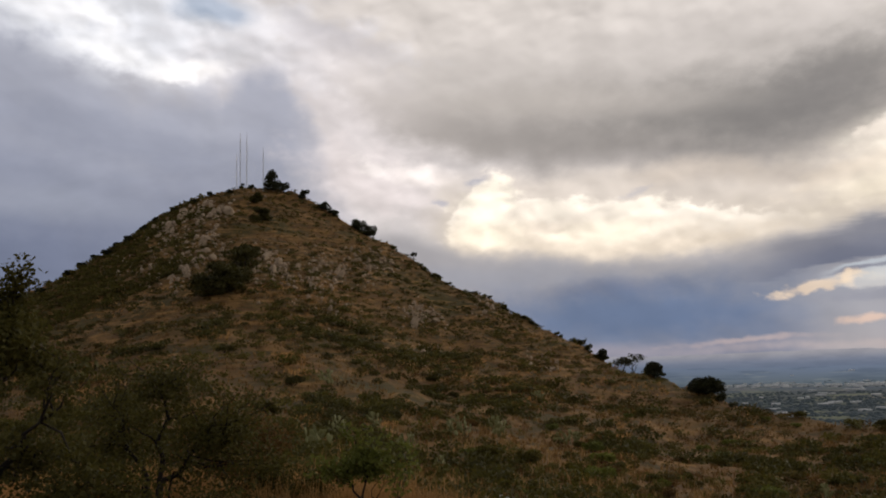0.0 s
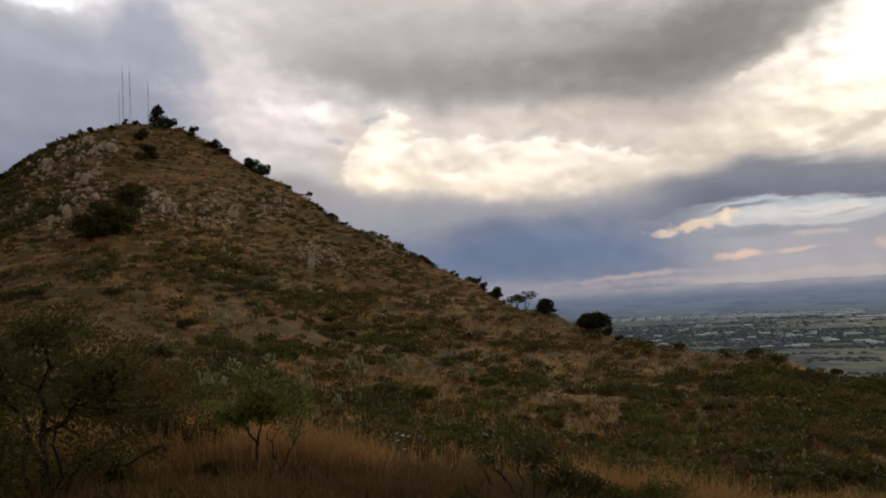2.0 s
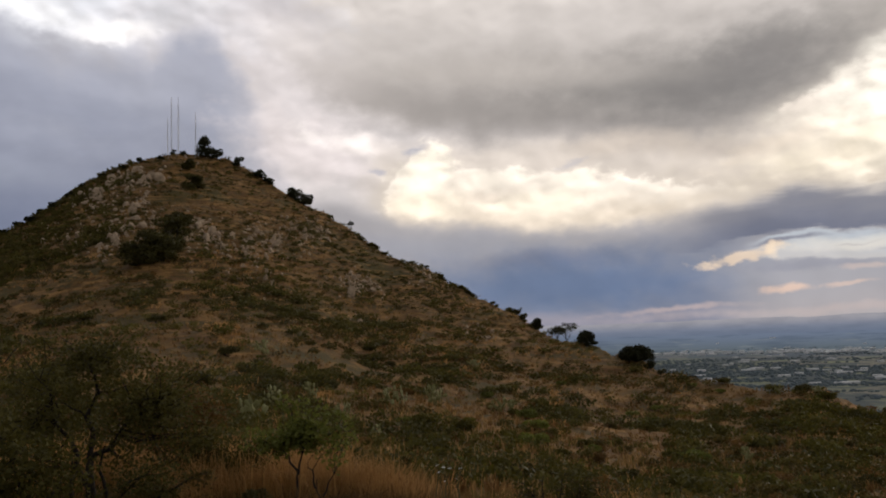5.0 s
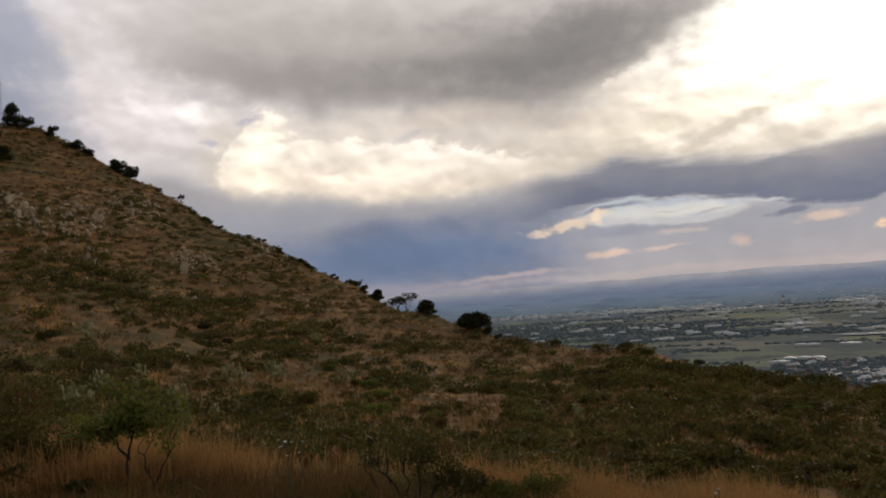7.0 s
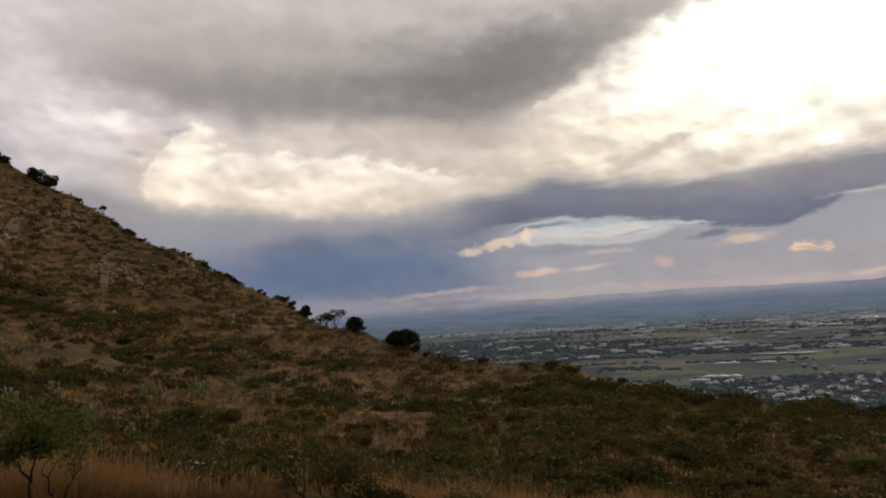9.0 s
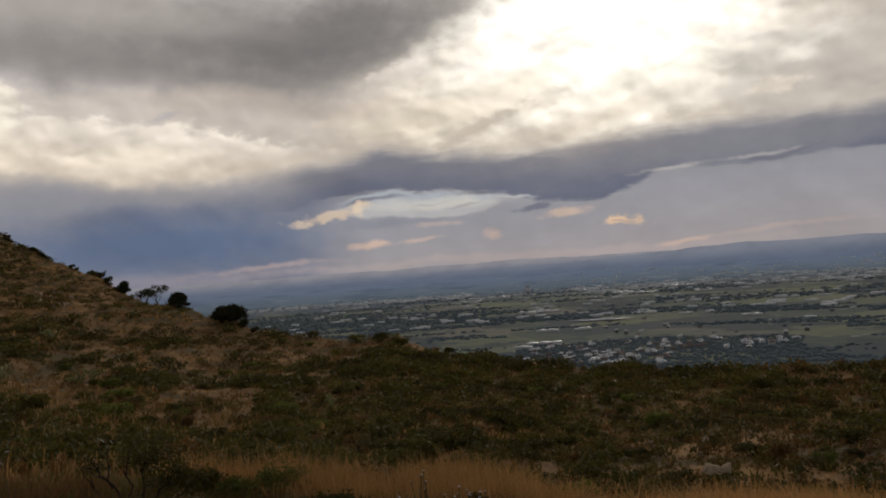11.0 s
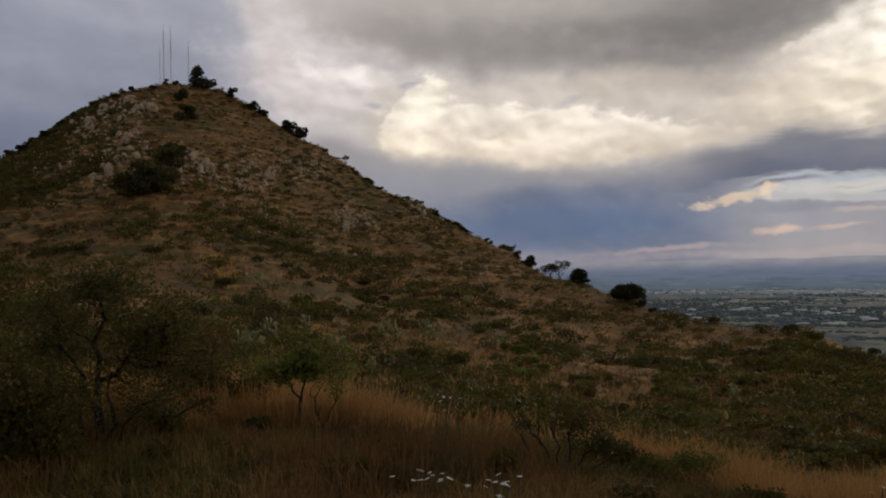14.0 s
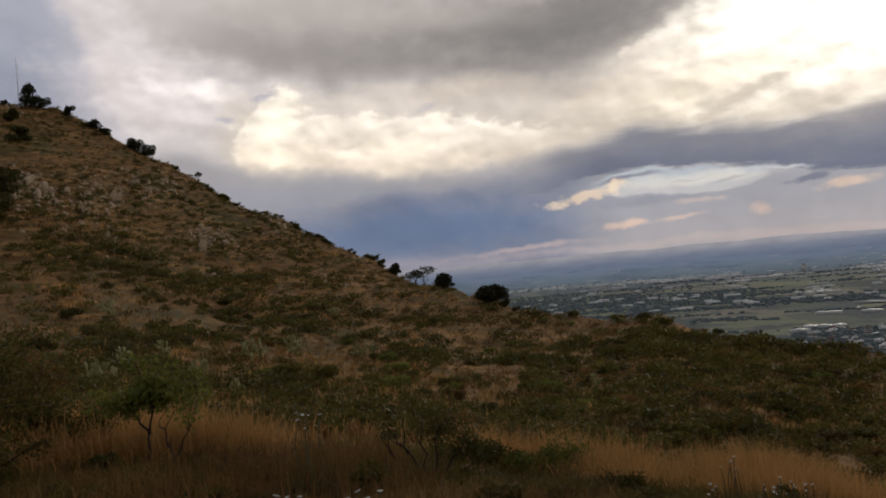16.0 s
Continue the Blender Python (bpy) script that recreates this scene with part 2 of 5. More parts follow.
# the dark shelf and the clear gap below it
sheet([(-5, 6.0), (2, 6.5), (5, 7.1), (8.7, 8.0), (10.3, 8.3), (14.4, 8.0), (20.3, 7.5), (24.2, 7.3), (29.8, 7.9), (35, 8.1), (60, 8)],
      [(-5, 4.6), (4.8, 4.9), (7.6, 5.2), (11.3, 5.6), (15.4, 5.4), (19.8, 5.1), (22.4, 4.2), (26.6, 3.9), (29.2, 4.9), (31, 5.6), (35, 5.6), (60, 5)], 0.7, 0.22,
      (124, 126, 138), (104, 110, 130), 5, 60, 3.5, 2, 0.9, 0.7, 1.0, streak)
cloud(36, 6.7, 9, 1.3, 0, 0.7, 0.65, (146, 146, 154), 0.6)
cloud(26, 7.2, 4, 0.5, 4, 0.8, 0.5, (150, 145, 148), 0.8)
sheet([(-5, 4), (6.5, 4.7), (11.3, 5.5), (15.4, 5.35), (19.8, 5.0), (24, 4)], [(-5, 4.4), (6.5, 4.3), (9.6, 3.95), (13, 3.6), (16, 3.5), (18.5, 4.0), (21, 4.9), (24, 5)], 0.12, 0.16,
      (182, 191, 202), (194, 193, 194), 8.5, 19.5, 1.2, 0.8, 0.8, 0.5, 1.0, streak)
cloud(10.2, 4.95, 1.9, 0.14, 5, 0.6, 0.85, (126, 128, 144), 0.7)
cloud(14.0, 4.55, 1.0, 0.07, 8, 0.7, 0.6, (156, 158, 170), 0.8)
cloud(16.8, 4.4, 1.1, 0.09, 10, 0.7, 0.7, (150, 152, 164), 0.8)
cloud(21.6, 3.9, 1.3, 0.22, 10, 0.5, 0.8, (116, 120, 138), 0.8)
cloud(20.4, 4.8, 1.4, 0.1, -4, 0.6, 0.7, (196, 198, 204), 0.9)
cloud(11.5, 3.3, 4.0, 0.3, -2, 0.7, 0.6, (142, 144, 158), 0.8)
# sunlit scraps low over the valley
cloud(7.2, 4.2, 2.6, 0.32, 8, 0.6, 0.85, (224, 204, 184), 1.5)
cloud(9.5, 4.3, 0.35, 0.35, 0, 0.8, 0.6, (236, 216, 194), 1.3)
cloud(9.9, 1.95, 1.2, 0.2, 2, 0.9, 0.65, (232, 200, 180), 1.4)
cloud(14.0, 1.95, 1.2, 0.14, 0, 0.7, 0.6, (214, 190, 178), 1.1)
cloud(18.9, 2.1, 0.5, 0.3, 0, 0.9, 0.55, (222, 192, 176), 1.4)
cloud(15.0, 3.0, 1.6, 0.16, 0, 0.8, 0.5, (206, 188, 180), 1.2)
cloud(28.1, 2.45, 1.1, 0.26, 0, 0.8, 0.85, (244, 208, 172), 2.0)
cloud(28.2, 2.4, 0.8, 0.09, 0, 0.6, 0.6, (176, 160, 158), 1.2)
cloud(23.9, 3.45, 1.6, 0.24, 4, 0.8, 0.65, (228, 200, 180), 1.4)
cloud(31.8, 0.6, 1.6, 0.14, 2, 0.9, 0.55, (232, 198, 176), 1.0)
cloud(38.0, 0.9, 4.0, 0.14, 2, 0.9, 0.3, (214, 190, 178), 1.0)
cloud(31.2, 5.6, 1.5, 0.13, 3, 0.9, 0.55, (206, 200, 197), 1.2)
cloud(37.2, 5.9, 1.8, 0.14, 4, 0.9, 0.5, (202, 198, 198), 1.2)
cloud(38.4, 5.75, 1.8, 0.14, 5, 0.6, 0.7, (122, 124, 138), 0.9)
cloud(22, 0.35, 16, 0.3, 0, 0.8, 0.5, (190, 176, 174), 0.6)

# a heavy grey deck overhead and behind
over = W.math("MAXIMUM", W.ramp(el_raw, 26.0, 48.0), W.ramp(W.math("ABSOLUTE", az_raw), 62.0, 95.0))
sky_now = W.mix(over, sky_now, srgb(142, 144, 150))

# grain of the clouds at two sizes, with sunward relief shading painted in
shift = W.add("ShaderNodeVectorMath", {"operation": "ADD"}, i0=flat.outputs[0], i1=(0.035, 0.05, 0)).outputs[0]
relief = W.math("SUBTRACT", W.noise(flat.outputs[0], 2.4, 5, 0.45, 0.4).outputs["Fac"], W.noise(shift, 2.4, 5, 0.45, 0.4).outputs["Fac"])
shift_b = W.add("ShaderNodeVectorMath", {"operation": "ADD"}, i0=flat.outputs[0], i1=(0.09, 0.13, 0)).outputs[0]
relief_b = W.math("SUBTRACT", W.noise(flat.outputs[0], 0.9, 4, 0.5, 0.5).outputs["Fac"], W.noise(shift_b, 0.9, 4, 0.5, 0.5).outputs["Fac"])
puff_at = W.add("ShaderNodeVectorMath", {"operation": "MULTIPLY_ADD"}, i0=curl.outputs["Color"], i1=(0.22, 0.22, 0), i2=flat.outputs[0]).outputs[0]
puff_at2 = W.add("ShaderNodeVectorMath", {"operation": "ADD"}, i0=puff_at, i1=(0.03, 0.06, 0)).outputs[0]
puffs = []
for place in (puff_at, puff_at2):
    cell = W.add("ShaderNodeTexVoronoi", {"feature": "SMOOTH_F1"}, Vector=place, Scale=3.4, Detail=1.0, Roughness=0.4, Lacunarity=2.2, Smoothness=0.7)
    puffs.append(cell.outputs["Distance"])
puff = W.math("SUBTRACT", puffs[0], puffs[1])
bright = W.ramp(W.add("ShaderNodeSeparateColor", None, i0=sky_now).outputs[1], 0.42, 0.85, 0.12, 1.0)
lum = W.math("MULTIPLY_ADD", soft_f, 0.08, 1.0)
lum = W.math("MULTIPLY_ADD", relief, W.math("MULTIPLY", bright, -0.5), lum)
lum = W.math("MULTIPLY_ADD", puff, W.math("MULTIPLY", bright, 0.75), lum)
lum = W.math("MULTIPLY_ADD", relief_b, -0.5, lum)
lum_c = W.add("ShaderNodeCombineColor", None, i0=W.math("MULTIPLY", lum, 1.025), i1=lum, i2=W.math("MULTIPLY", lum, 0.968)).outputs[0]
sky_now = W.mix(1.0, sky_now, lum_c, "MULTIPLY")
clear_sky = W.add("ShaderNodeTexSky", {"sky_type": "NISHITA", "sun_disc": False, "sun_elevation": radians(SUN_EL),
                                       "sun_rotation": radians(SUN_AZ)}).outputs[0]
gap = W.math("MAXIMUM", blob_mask(14.5, 4.6, 4.2, 0.4, 2, 0.6, 0.06, 0.6), blob_mask(-34.2, 24.6, 2.4, 0.9, -10, 0.7, 0.6, 0.9))
bg_cloud = W.add("ShaderNodeBackground", None, Color=sky_now, Strength=1.0)
bg_clear = W.add("ShaderNodeBackground", None, Color=clear_sky, Strength=0.13)
both = W.add("ShaderNodeMixShader", None, i0=gap, i1=bg_cloud.outputs[0], i2=bg_clear.outputs[0])
W.add("ShaderNodeOutputWorld", None, Surface=both.outputs[0])

sun = new("sun", bpy.data.lights.new("sun", "SUN"))
sun.data.energy, sun.data.angle, sun.data.color = 0.5, radians(14), (1.0, 0.9, 0.76)
sun.matrix_world = look(bearing(SUN_AZ, SUN_EL) * 100, (0, 0, 0))


# ---- materials ----
def material(name):
    m = bpy.data.materials.new(name)
    m.use_nodes = True
    return m, Nodes(m.node_tree)


def finish(n, colour, rough=0.85, bump=None, strength=0.4, dist=0.05, sheen=None, **more):
    b = n.add("ShaderNodeBsdfPrincipled", None, Roughness=rough, **more)
    n.plug(b, "Base_Color", colour)
    b.inputs["Specular IOR Level"].default_value = 0.25
    if bump is not None:
        n.plug(b, "Normal", n.add("ShaderNodeBump", None, Strength=strength, Distance=dist, Height=bump).outputs[0])
    n.add("ShaderNodeOutputMaterial", None, Surface=b.outputs[0])


def simple(name, a, b, scale=3.0, rough=0.8, island=True, bumps=0.3, metal=0.0, size=0.02):
    """Two tones mixed by noise and by piece."""
    m, n = material(name)
    at = n.add("ShaderNodeTexCoord").outputs["Object"]
    f = n.ramp(n.noise(at, scale, 6).outputs["Fac"], 0.3, 0.7)
    if island:
        f = n.math("MULTIPLY_ADD", n.add("ShaderNodeNewGeometry").outputs["Random Per Island"], 0.7, n.math("MULTIPLY", f, 0.3))
    f = n.math("MULTIPLY_ADD", n.add("ShaderNodeObjectInfo").outputs["Random"], 0.3, n.math("MULTIPLY", f, 0.75))
    finish(n, n.mix(f, (*a, 1), (*b, 1)), rough, n.noise(at, scale * 6, 5).outputs["Fac"], bumps, size, Metallic=metal)
    return m


def ground_material():
    m, n = material("hillside_and_valley")
    at = n.add("ShaderNodeNewGeometry").outputs["Position"]
    patch = n.noise(at, 0.055, 5, 0.6).outputs["Fac"]
    clump = n.noise(at, 0.42, 5, 0.62, 0.4).outputs["Fac"]
    fine = n.noise(at, 3.0, 6, 0.65).outputs["Fac"]
    straw, rust = (0.25, 0.15, 0.06, 1), (0.135, 0.076, 0.032, 1)
    green, soil = (0.085, 0.078, 0.026, 1), (0.26, 0.175, 0.085, 1)
    c = n.mix(n.ramp(clump, 0.38, 0.62), rust, straw)
    c = n.mix(n.ramp(patch, 0.5, 0.66), c, green)
    c = n.mix(n.ramp(n.noise(at, 0.16, 5, 0.6).outputs["Fac"], 0.55, 0.7), c, (0.11, 0.082, 0.036, 1))
    c = n.mix(n.ramp(n.noise(at, 0.9, 4).outputs["Fac"], 0.62, 0.72), c, soil)
    c = n.mix(n.ramp(fine, 0.3, 0.7, 0.0, 0.45), c, (0.08, 0.055, 0.028, 1))
    # ledges and sheep-track bands that follow the slope
    ledge = n.add("ShaderNodeVectorMath", {"operation": "MULTIPLY"}, i0=at, i1=(0.19, 0.19, 1.3)).outputs[0]
    band = n.noise(ledge, 1.0, 5, 0.6, 0.6).outputs["Fac"]
    c = n.mix(n.ramp(band, 0.5, 0.62, 0.0, 0.85), c, (0.07, 0.06, 0.025, 1))
    c = n.mix(n.ramp(band, 0.46, 0.36, 0.0, 0.9), c, (0.3, 0.188, 0.085, 1))
    c = n.mix(1.0, c, (1.03, 0.89, 0.62, 1), "MULTIPLY")
    # fields of the plain, their tones greyed and blued to imitate haze
    flatv = n.add("ShaderNodeVectorMath", {"operation": "MULTIPLY"}, i0=at, i1=(0.0042, 0.0032, 0)).outputs[0]
    wob = n.noise(flatv, 1.2, 3).outputs["Color"]
    flatv = n.add("ShaderNodeVectorMath", {"operation": "MULTIPLY_ADD"}, i0=wob, i1=(0.35, 0.35, 0), i2=flatv).outputs[0]
    cell = n.add("ShaderNodeTexVoronoi", {"distance": "CHEBYCHEV"}, Vector=flatv, Scale=1.6, Randomness=0.85)
    pick = n.add("ShaderNodeSeparateColor", None, i0=cell.outputs["Color"])
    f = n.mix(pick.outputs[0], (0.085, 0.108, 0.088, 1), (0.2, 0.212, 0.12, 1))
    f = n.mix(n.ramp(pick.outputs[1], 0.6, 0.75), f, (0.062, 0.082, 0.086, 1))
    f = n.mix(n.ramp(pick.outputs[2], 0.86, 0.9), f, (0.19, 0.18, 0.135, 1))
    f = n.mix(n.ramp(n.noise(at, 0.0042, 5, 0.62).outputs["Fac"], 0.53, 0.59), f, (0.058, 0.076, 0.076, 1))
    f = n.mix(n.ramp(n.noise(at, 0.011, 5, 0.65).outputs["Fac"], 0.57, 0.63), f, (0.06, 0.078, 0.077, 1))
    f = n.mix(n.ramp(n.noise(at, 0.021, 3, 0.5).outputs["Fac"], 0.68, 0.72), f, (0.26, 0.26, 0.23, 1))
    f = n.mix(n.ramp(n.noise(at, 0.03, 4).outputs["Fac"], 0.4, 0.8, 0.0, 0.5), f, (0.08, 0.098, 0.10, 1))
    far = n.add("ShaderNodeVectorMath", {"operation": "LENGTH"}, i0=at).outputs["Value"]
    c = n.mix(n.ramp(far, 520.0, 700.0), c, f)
    # haze painted into the base colour: bluer towards the far plain
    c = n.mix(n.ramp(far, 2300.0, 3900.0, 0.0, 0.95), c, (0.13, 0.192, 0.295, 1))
    h = n.math("MULTIPLY_ADD", clump, 1.2, n.math("MULTIPLY", fine, 0.35))
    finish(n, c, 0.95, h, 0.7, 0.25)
    return m


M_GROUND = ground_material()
M_ROCK = simple("lichen_rock", (0.54, 0.40, 0.265), (0.25, 0.18, 0.115), 1.2, 0.9, False, 0.7, 0, 0.15)
M_BARK = simple("bark", (0.045, 0.034, 0.026), (0.02, 0.016, 0.013), 6, 0.9, False, 0.6)


def leafy(name, a, b, see_through=0.35, rough=0.6, low=0.6, high=1.5):
    """Leaves and blades: two tones by piece, some light coming through."""
    m, n = material(name)
    a, b = ((c[0] * 0.97, c[1] * 0.87, c[2] * 0.6) for c in (a, b))
    f = n.math("MULTIPLY_ADD", n.add("ShaderNodeNewGeometry").outputs["Random Per Island"], 0.75, n.math("MULTIPLY", n.add("ShaderNodeObjectInfo").outputs["Random"], 0.25))
    at = n.add("ShaderNodeNewGeometry").outputs["Position"]
    c = n.mix(f, (*a, 1), (*b, 1))
    rows = n.add("ShaderNodeVectorMath", {"operation": "MULTIPLY"}, i0=at, i1=(0.16, 0.16, 1.1)).outputs[0]
    patchy = n.ramp(n.noise(rows, 1.0, 5, 0.6).outputs["Fac"], 0.32, 0.68, low, high, "LINEAR")
    c = n.mix(1.0, c, n.add("ShaderNodeCombineColor", None, i0=patchy, i1=patchy, i2=patchy).outputs[0], "MULTIPLY")
    p = n.add("ShaderNodeBsdfPrincipled", None, Roughness=rough, Base_Color=c)
    p.inputs["Specular IOR Level"].default_value = 0.2
    t = n.add("ShaderNodeBsdfTranslucent", None, Color=c)
    mixed = n.add("ShaderNodeMixShader", None, i0=see_through, i1=p.outputs[0], i2=t.outputs[0])
    n.add("ShaderNodeOutputMaterial", None, Surface=mixed.outputs[0])
    return m


M_OAK = leafy("oak_leaves", (0.020, 0.024, 0.012), (0.046, 0.05, 0.024), 0.15)
M_LEAF = leafy("shrub_leaves", (0.062, 0.062, 0.015), (0.13, 0.12, 0.033))
M_FRESH = leafy("fresh_leaves", (0.095, 0.12, 0.028), (0.19, 0.22, 0.065), 0.4)
M_OLIVE = leafy("olive_leaves", (0.07, 0.06, 0.021), (0.15, 0.12, 0.046))
M_DRY = leafy("dry_leaves", (0.12, 0.072, 0.03), (0.21, 0.13, 0.055))
M_GRASS = leafy("dry_grass", (0.19, 0.125, 0.062), (0.42, 0.29, 0.16), 0.3, 0.8)
# dry straw, its tone raised to imitate light on the grass tops
M_STRAW = leafy("tall_straw", (0.29, 0.175, 0.082), (0.6, 0.375, 0.195), 0.35, 0.8, 0.8, 1.45)
M_RUST = leafy("rust_grass", (0.13, 0.076, 0.038), (0.27, 0.165, 0.085), 0.3, 0.8)
M_GREENGRASS = leafy("green_grass", (0.09, 0.085, 0.026), (0.17, 0.15, 0.055), 0.3, 0.75)
M_DARK = leafy("dark_leaves", (0.045, 0.046, 0.014), (0.09, 0.084, 0.028), 0.25)
M_THORN = leafy("thorn_leaves", (0.052, 0.055, 0.018), (0.12, 0.112, 0.036))
M_CACTUS = simple("cactus_skin", (0.18, 0.18, 0.06), (0.28, 0.26, 0.11), 4, 0.6)
M_PETAL = simple("white_petals", (0.75, 0.74, 0.70), (0.82, 0.8, 0.74), 20, 0.6)
M_STEM = simple("flower_stem", (0.06, 0.07, 0.025), (0.09, 0.08, 0.035), 8, 0.7)
M_STEEL = simple("galvanised_steel", (0.55, 0.55, 0.55), (0.68, 0.67, 0.66), 3, 0.5, False, 0.1, 0.6)
M_WHITE = simple("white_render", (0.55, 0.55, 0.54), (0.80, 0.79, 0.77), 0.4, 0.8, False, 0.1)
M_GREY = simple("grey_block_wall", (0.15, 0.15, 0.15), (0.27, 0.265, 0.255), 0.4, 0.85, False, 0.2)
M_TILE = simple("clay_roof", (0.17, 0.13, 0.11), (0.25, 0.18, 0.145), 0.6, 0.8, False, 0.2)
M_TIN = simple("sheet_roof", (0.52, 0.525, 0.53), (0.8, 0.8, 0.79), 0.2, 0.5, False, 0.1, 0.1)
M_GLASS = simple("dark_window", (0.03, 0.035, 0.04), (0.05, 0.055, 0.06), 2, 0.15, False, 0.0)
# leaf tone paled and blued: haze put into the trees' own colour
M_WOODS = simple("hazed_valley_trees", (0.07, 0.094, 0.106), (0.10, 0.128, 0.138), 0.02, 0.8)
M_WATER = simple("pond_water", (0.06, 0.07, 0.075), (0.1, 0.11, 0.11), 0.03, 0.12, False, 0.0)


def painted_haze(name, low, high, z0, z1):
    """Far ridges, their haze painted as a blue glow that pales with height."""
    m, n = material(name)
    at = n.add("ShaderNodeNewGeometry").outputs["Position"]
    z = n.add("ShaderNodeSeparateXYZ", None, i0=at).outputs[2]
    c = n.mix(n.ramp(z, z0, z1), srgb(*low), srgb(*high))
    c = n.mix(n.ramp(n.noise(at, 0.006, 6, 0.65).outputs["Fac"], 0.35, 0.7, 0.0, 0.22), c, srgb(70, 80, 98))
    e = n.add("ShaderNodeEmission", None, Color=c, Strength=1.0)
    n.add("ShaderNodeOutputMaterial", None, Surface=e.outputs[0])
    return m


# ---- mesh helpers ----
def fast_mesh(name, verts, faces, mat, smooth=False):
    """A mesh from arrays; all faces have the same number of corners."""
    verts, faces = np.asarray(verts, np.float32), np.asarray(faces, np.int32)
    me = bpy.data.meshes.new(name)
    k = faces.shape[1]
    me.vertices.add(len(verts))
    me.vertices.foreach_set("co", verts.ravel())
    me.loops.add(faces.size)
    me.loops.foreach_set("vertex_index", faces.ravel())
    me.polygons.add(len(faces))
    me.polygons.foreach_set("loop_start", np.arange(0, faces.size, k, dtype=np.int32))
    if smooth:
        me.polygons.foreach_set("use_smooth", np.ones(len(faces), bool))
    me.update(calc_edges=True)
    me.materials.append(mat)
    return me


def part(name, me, parent, label=""):
    ob = new(name, me)
    ob.parent = parent
    return tagged(ob, label)


def thing(name, at, label, category, group="", kind="", turn=0.0, size=1.0):
    ob = new(name)
    ob.matrix_basis = pose(*at, 0, 0, turn) @ Matrix.Diagonal((size, size, size, 1))
    return tagged(ob, label, category, group, kind)


def whole(name, me, at, label, category, group="", kind="", turn=0.0):
    ob = new(name, me)
    ob.matrix_basis = pose(*at, 0, 0, turn)
    return tagged(ob, label, category, group, kind)


def fans(n, seed, size, lobes, lean=0.6, long=1.0):
    """n leaf quads thrown over lobes (centre, radii)."""
    g = np.random.default_rng(seed)
    lobes_c = np.array([l[0] for l in lobes], float)
    lobes_r = np.array([l[1] for l in lobes], float)
    w = lobes_r.prod(1) ** 0.66
    k = g.choice(len(lobes), n, p=w / w.sum())
    d = g.normal(size=(n, 3))
    d /= np.linalg.norm(d, axis=1)[:, None]
    rad = g.uniform(0.35, 1.0, n) ** 0.5 * g.uniform(0.85, 1.12, n)
    c = lobes_c[k] + d * rad[:, None] * lobes_r[k]
    u = g.normal(size=(n, 3)) + d * lean
    u /= np.linalg.norm(u, axis=1)[:, None]
    v = np.cross(u, g.normal(size=(n, 3)))
    v /= np.linalg.norm(v, axis=1)[:, None]
    s = size * g.uniform(0.55, 1.3, n)[:, None]
    q = np.stack([c - u * s * long, c + v * s * 0.6, c + u * s * long, c - v * s * 0.6], 1).reshape(-1, 3)
    return q, np.arange(4 * n).reshape(n, 4)


def tube(path, radii, sides=6):
    """A tapered limb along a path of points."""
    path = [Vector(p) for p in path]
    vs, fs = [], []
    for i, p in enumerate(path):
        t = (path[min(i + 1, len(path) - 1)] - path[max(i - 1, 0)]).normalized()
        a = t.orthogonal().normalized()
        b = t.cross(a)
        for j in range(sides):
            an = 2 * math.pi * j / sides
            vs.append(p + (a * math.cos(an) + b * math.sin(an)) * radii[i])
    for i in range(len(path) - 1):
        for j in range(sides):
            k = (j + 1) % sides
            fs.append((i * sides + j, i * sides + k, (i + 1) * sides + k, (i + 1) * sides + j))
    return np.array([tuple(v) for v in vs]), np.array(fs)


def joined(pieces):
    vs, fs, o = [], [], 0
    for v, f in pieces:
        vs.append(v), fs.append(np.asarray(f) + o)
        o += len(v)
    return np.concatenate(vs), np.concatenate(fs)


def crooked(a, b, rnd, kinks=4, amp=0.12):
    a, b = Vector(a), Vector(b)
    n = (b - a).length
    return [a + (b - a) * (i / kinks) + Vector([rnd.uniform(-1, 1) * amp * n * (0 < i < kinks) for _ in range(3)]) for i in range(kinks + 1)]


def box(x0, y0, z0, x1, y1, z1):
    v = np.array([(x, y, z) for z in (z0, z1) for y in (y0, y1) for x in (x0, x1)], float)
    f = np.array([(0, 2, 3, 1), (4, 5, 7, 6), (0, 1, 5, 4), (2, 6, 7, 3), (0, 4, 6, 2), (1, 3, 7, 5)])
    return v, f


# ---- terrain ----
PLAIN = -123.0
# the skyline, shaped to fit the camera's view: bearing, its height angle, its guessed distance
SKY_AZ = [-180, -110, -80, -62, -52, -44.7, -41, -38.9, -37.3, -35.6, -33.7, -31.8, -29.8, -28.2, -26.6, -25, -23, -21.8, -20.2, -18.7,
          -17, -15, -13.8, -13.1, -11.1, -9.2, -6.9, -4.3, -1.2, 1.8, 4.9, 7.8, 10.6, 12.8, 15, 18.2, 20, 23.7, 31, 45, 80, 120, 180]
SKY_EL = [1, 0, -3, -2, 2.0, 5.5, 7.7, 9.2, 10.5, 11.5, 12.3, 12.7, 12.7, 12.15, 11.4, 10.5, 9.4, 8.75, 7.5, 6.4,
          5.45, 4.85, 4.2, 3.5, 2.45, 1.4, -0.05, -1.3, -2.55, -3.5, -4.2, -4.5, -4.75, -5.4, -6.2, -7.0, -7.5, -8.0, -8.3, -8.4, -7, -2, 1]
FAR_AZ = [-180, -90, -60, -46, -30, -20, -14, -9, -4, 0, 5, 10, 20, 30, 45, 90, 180]
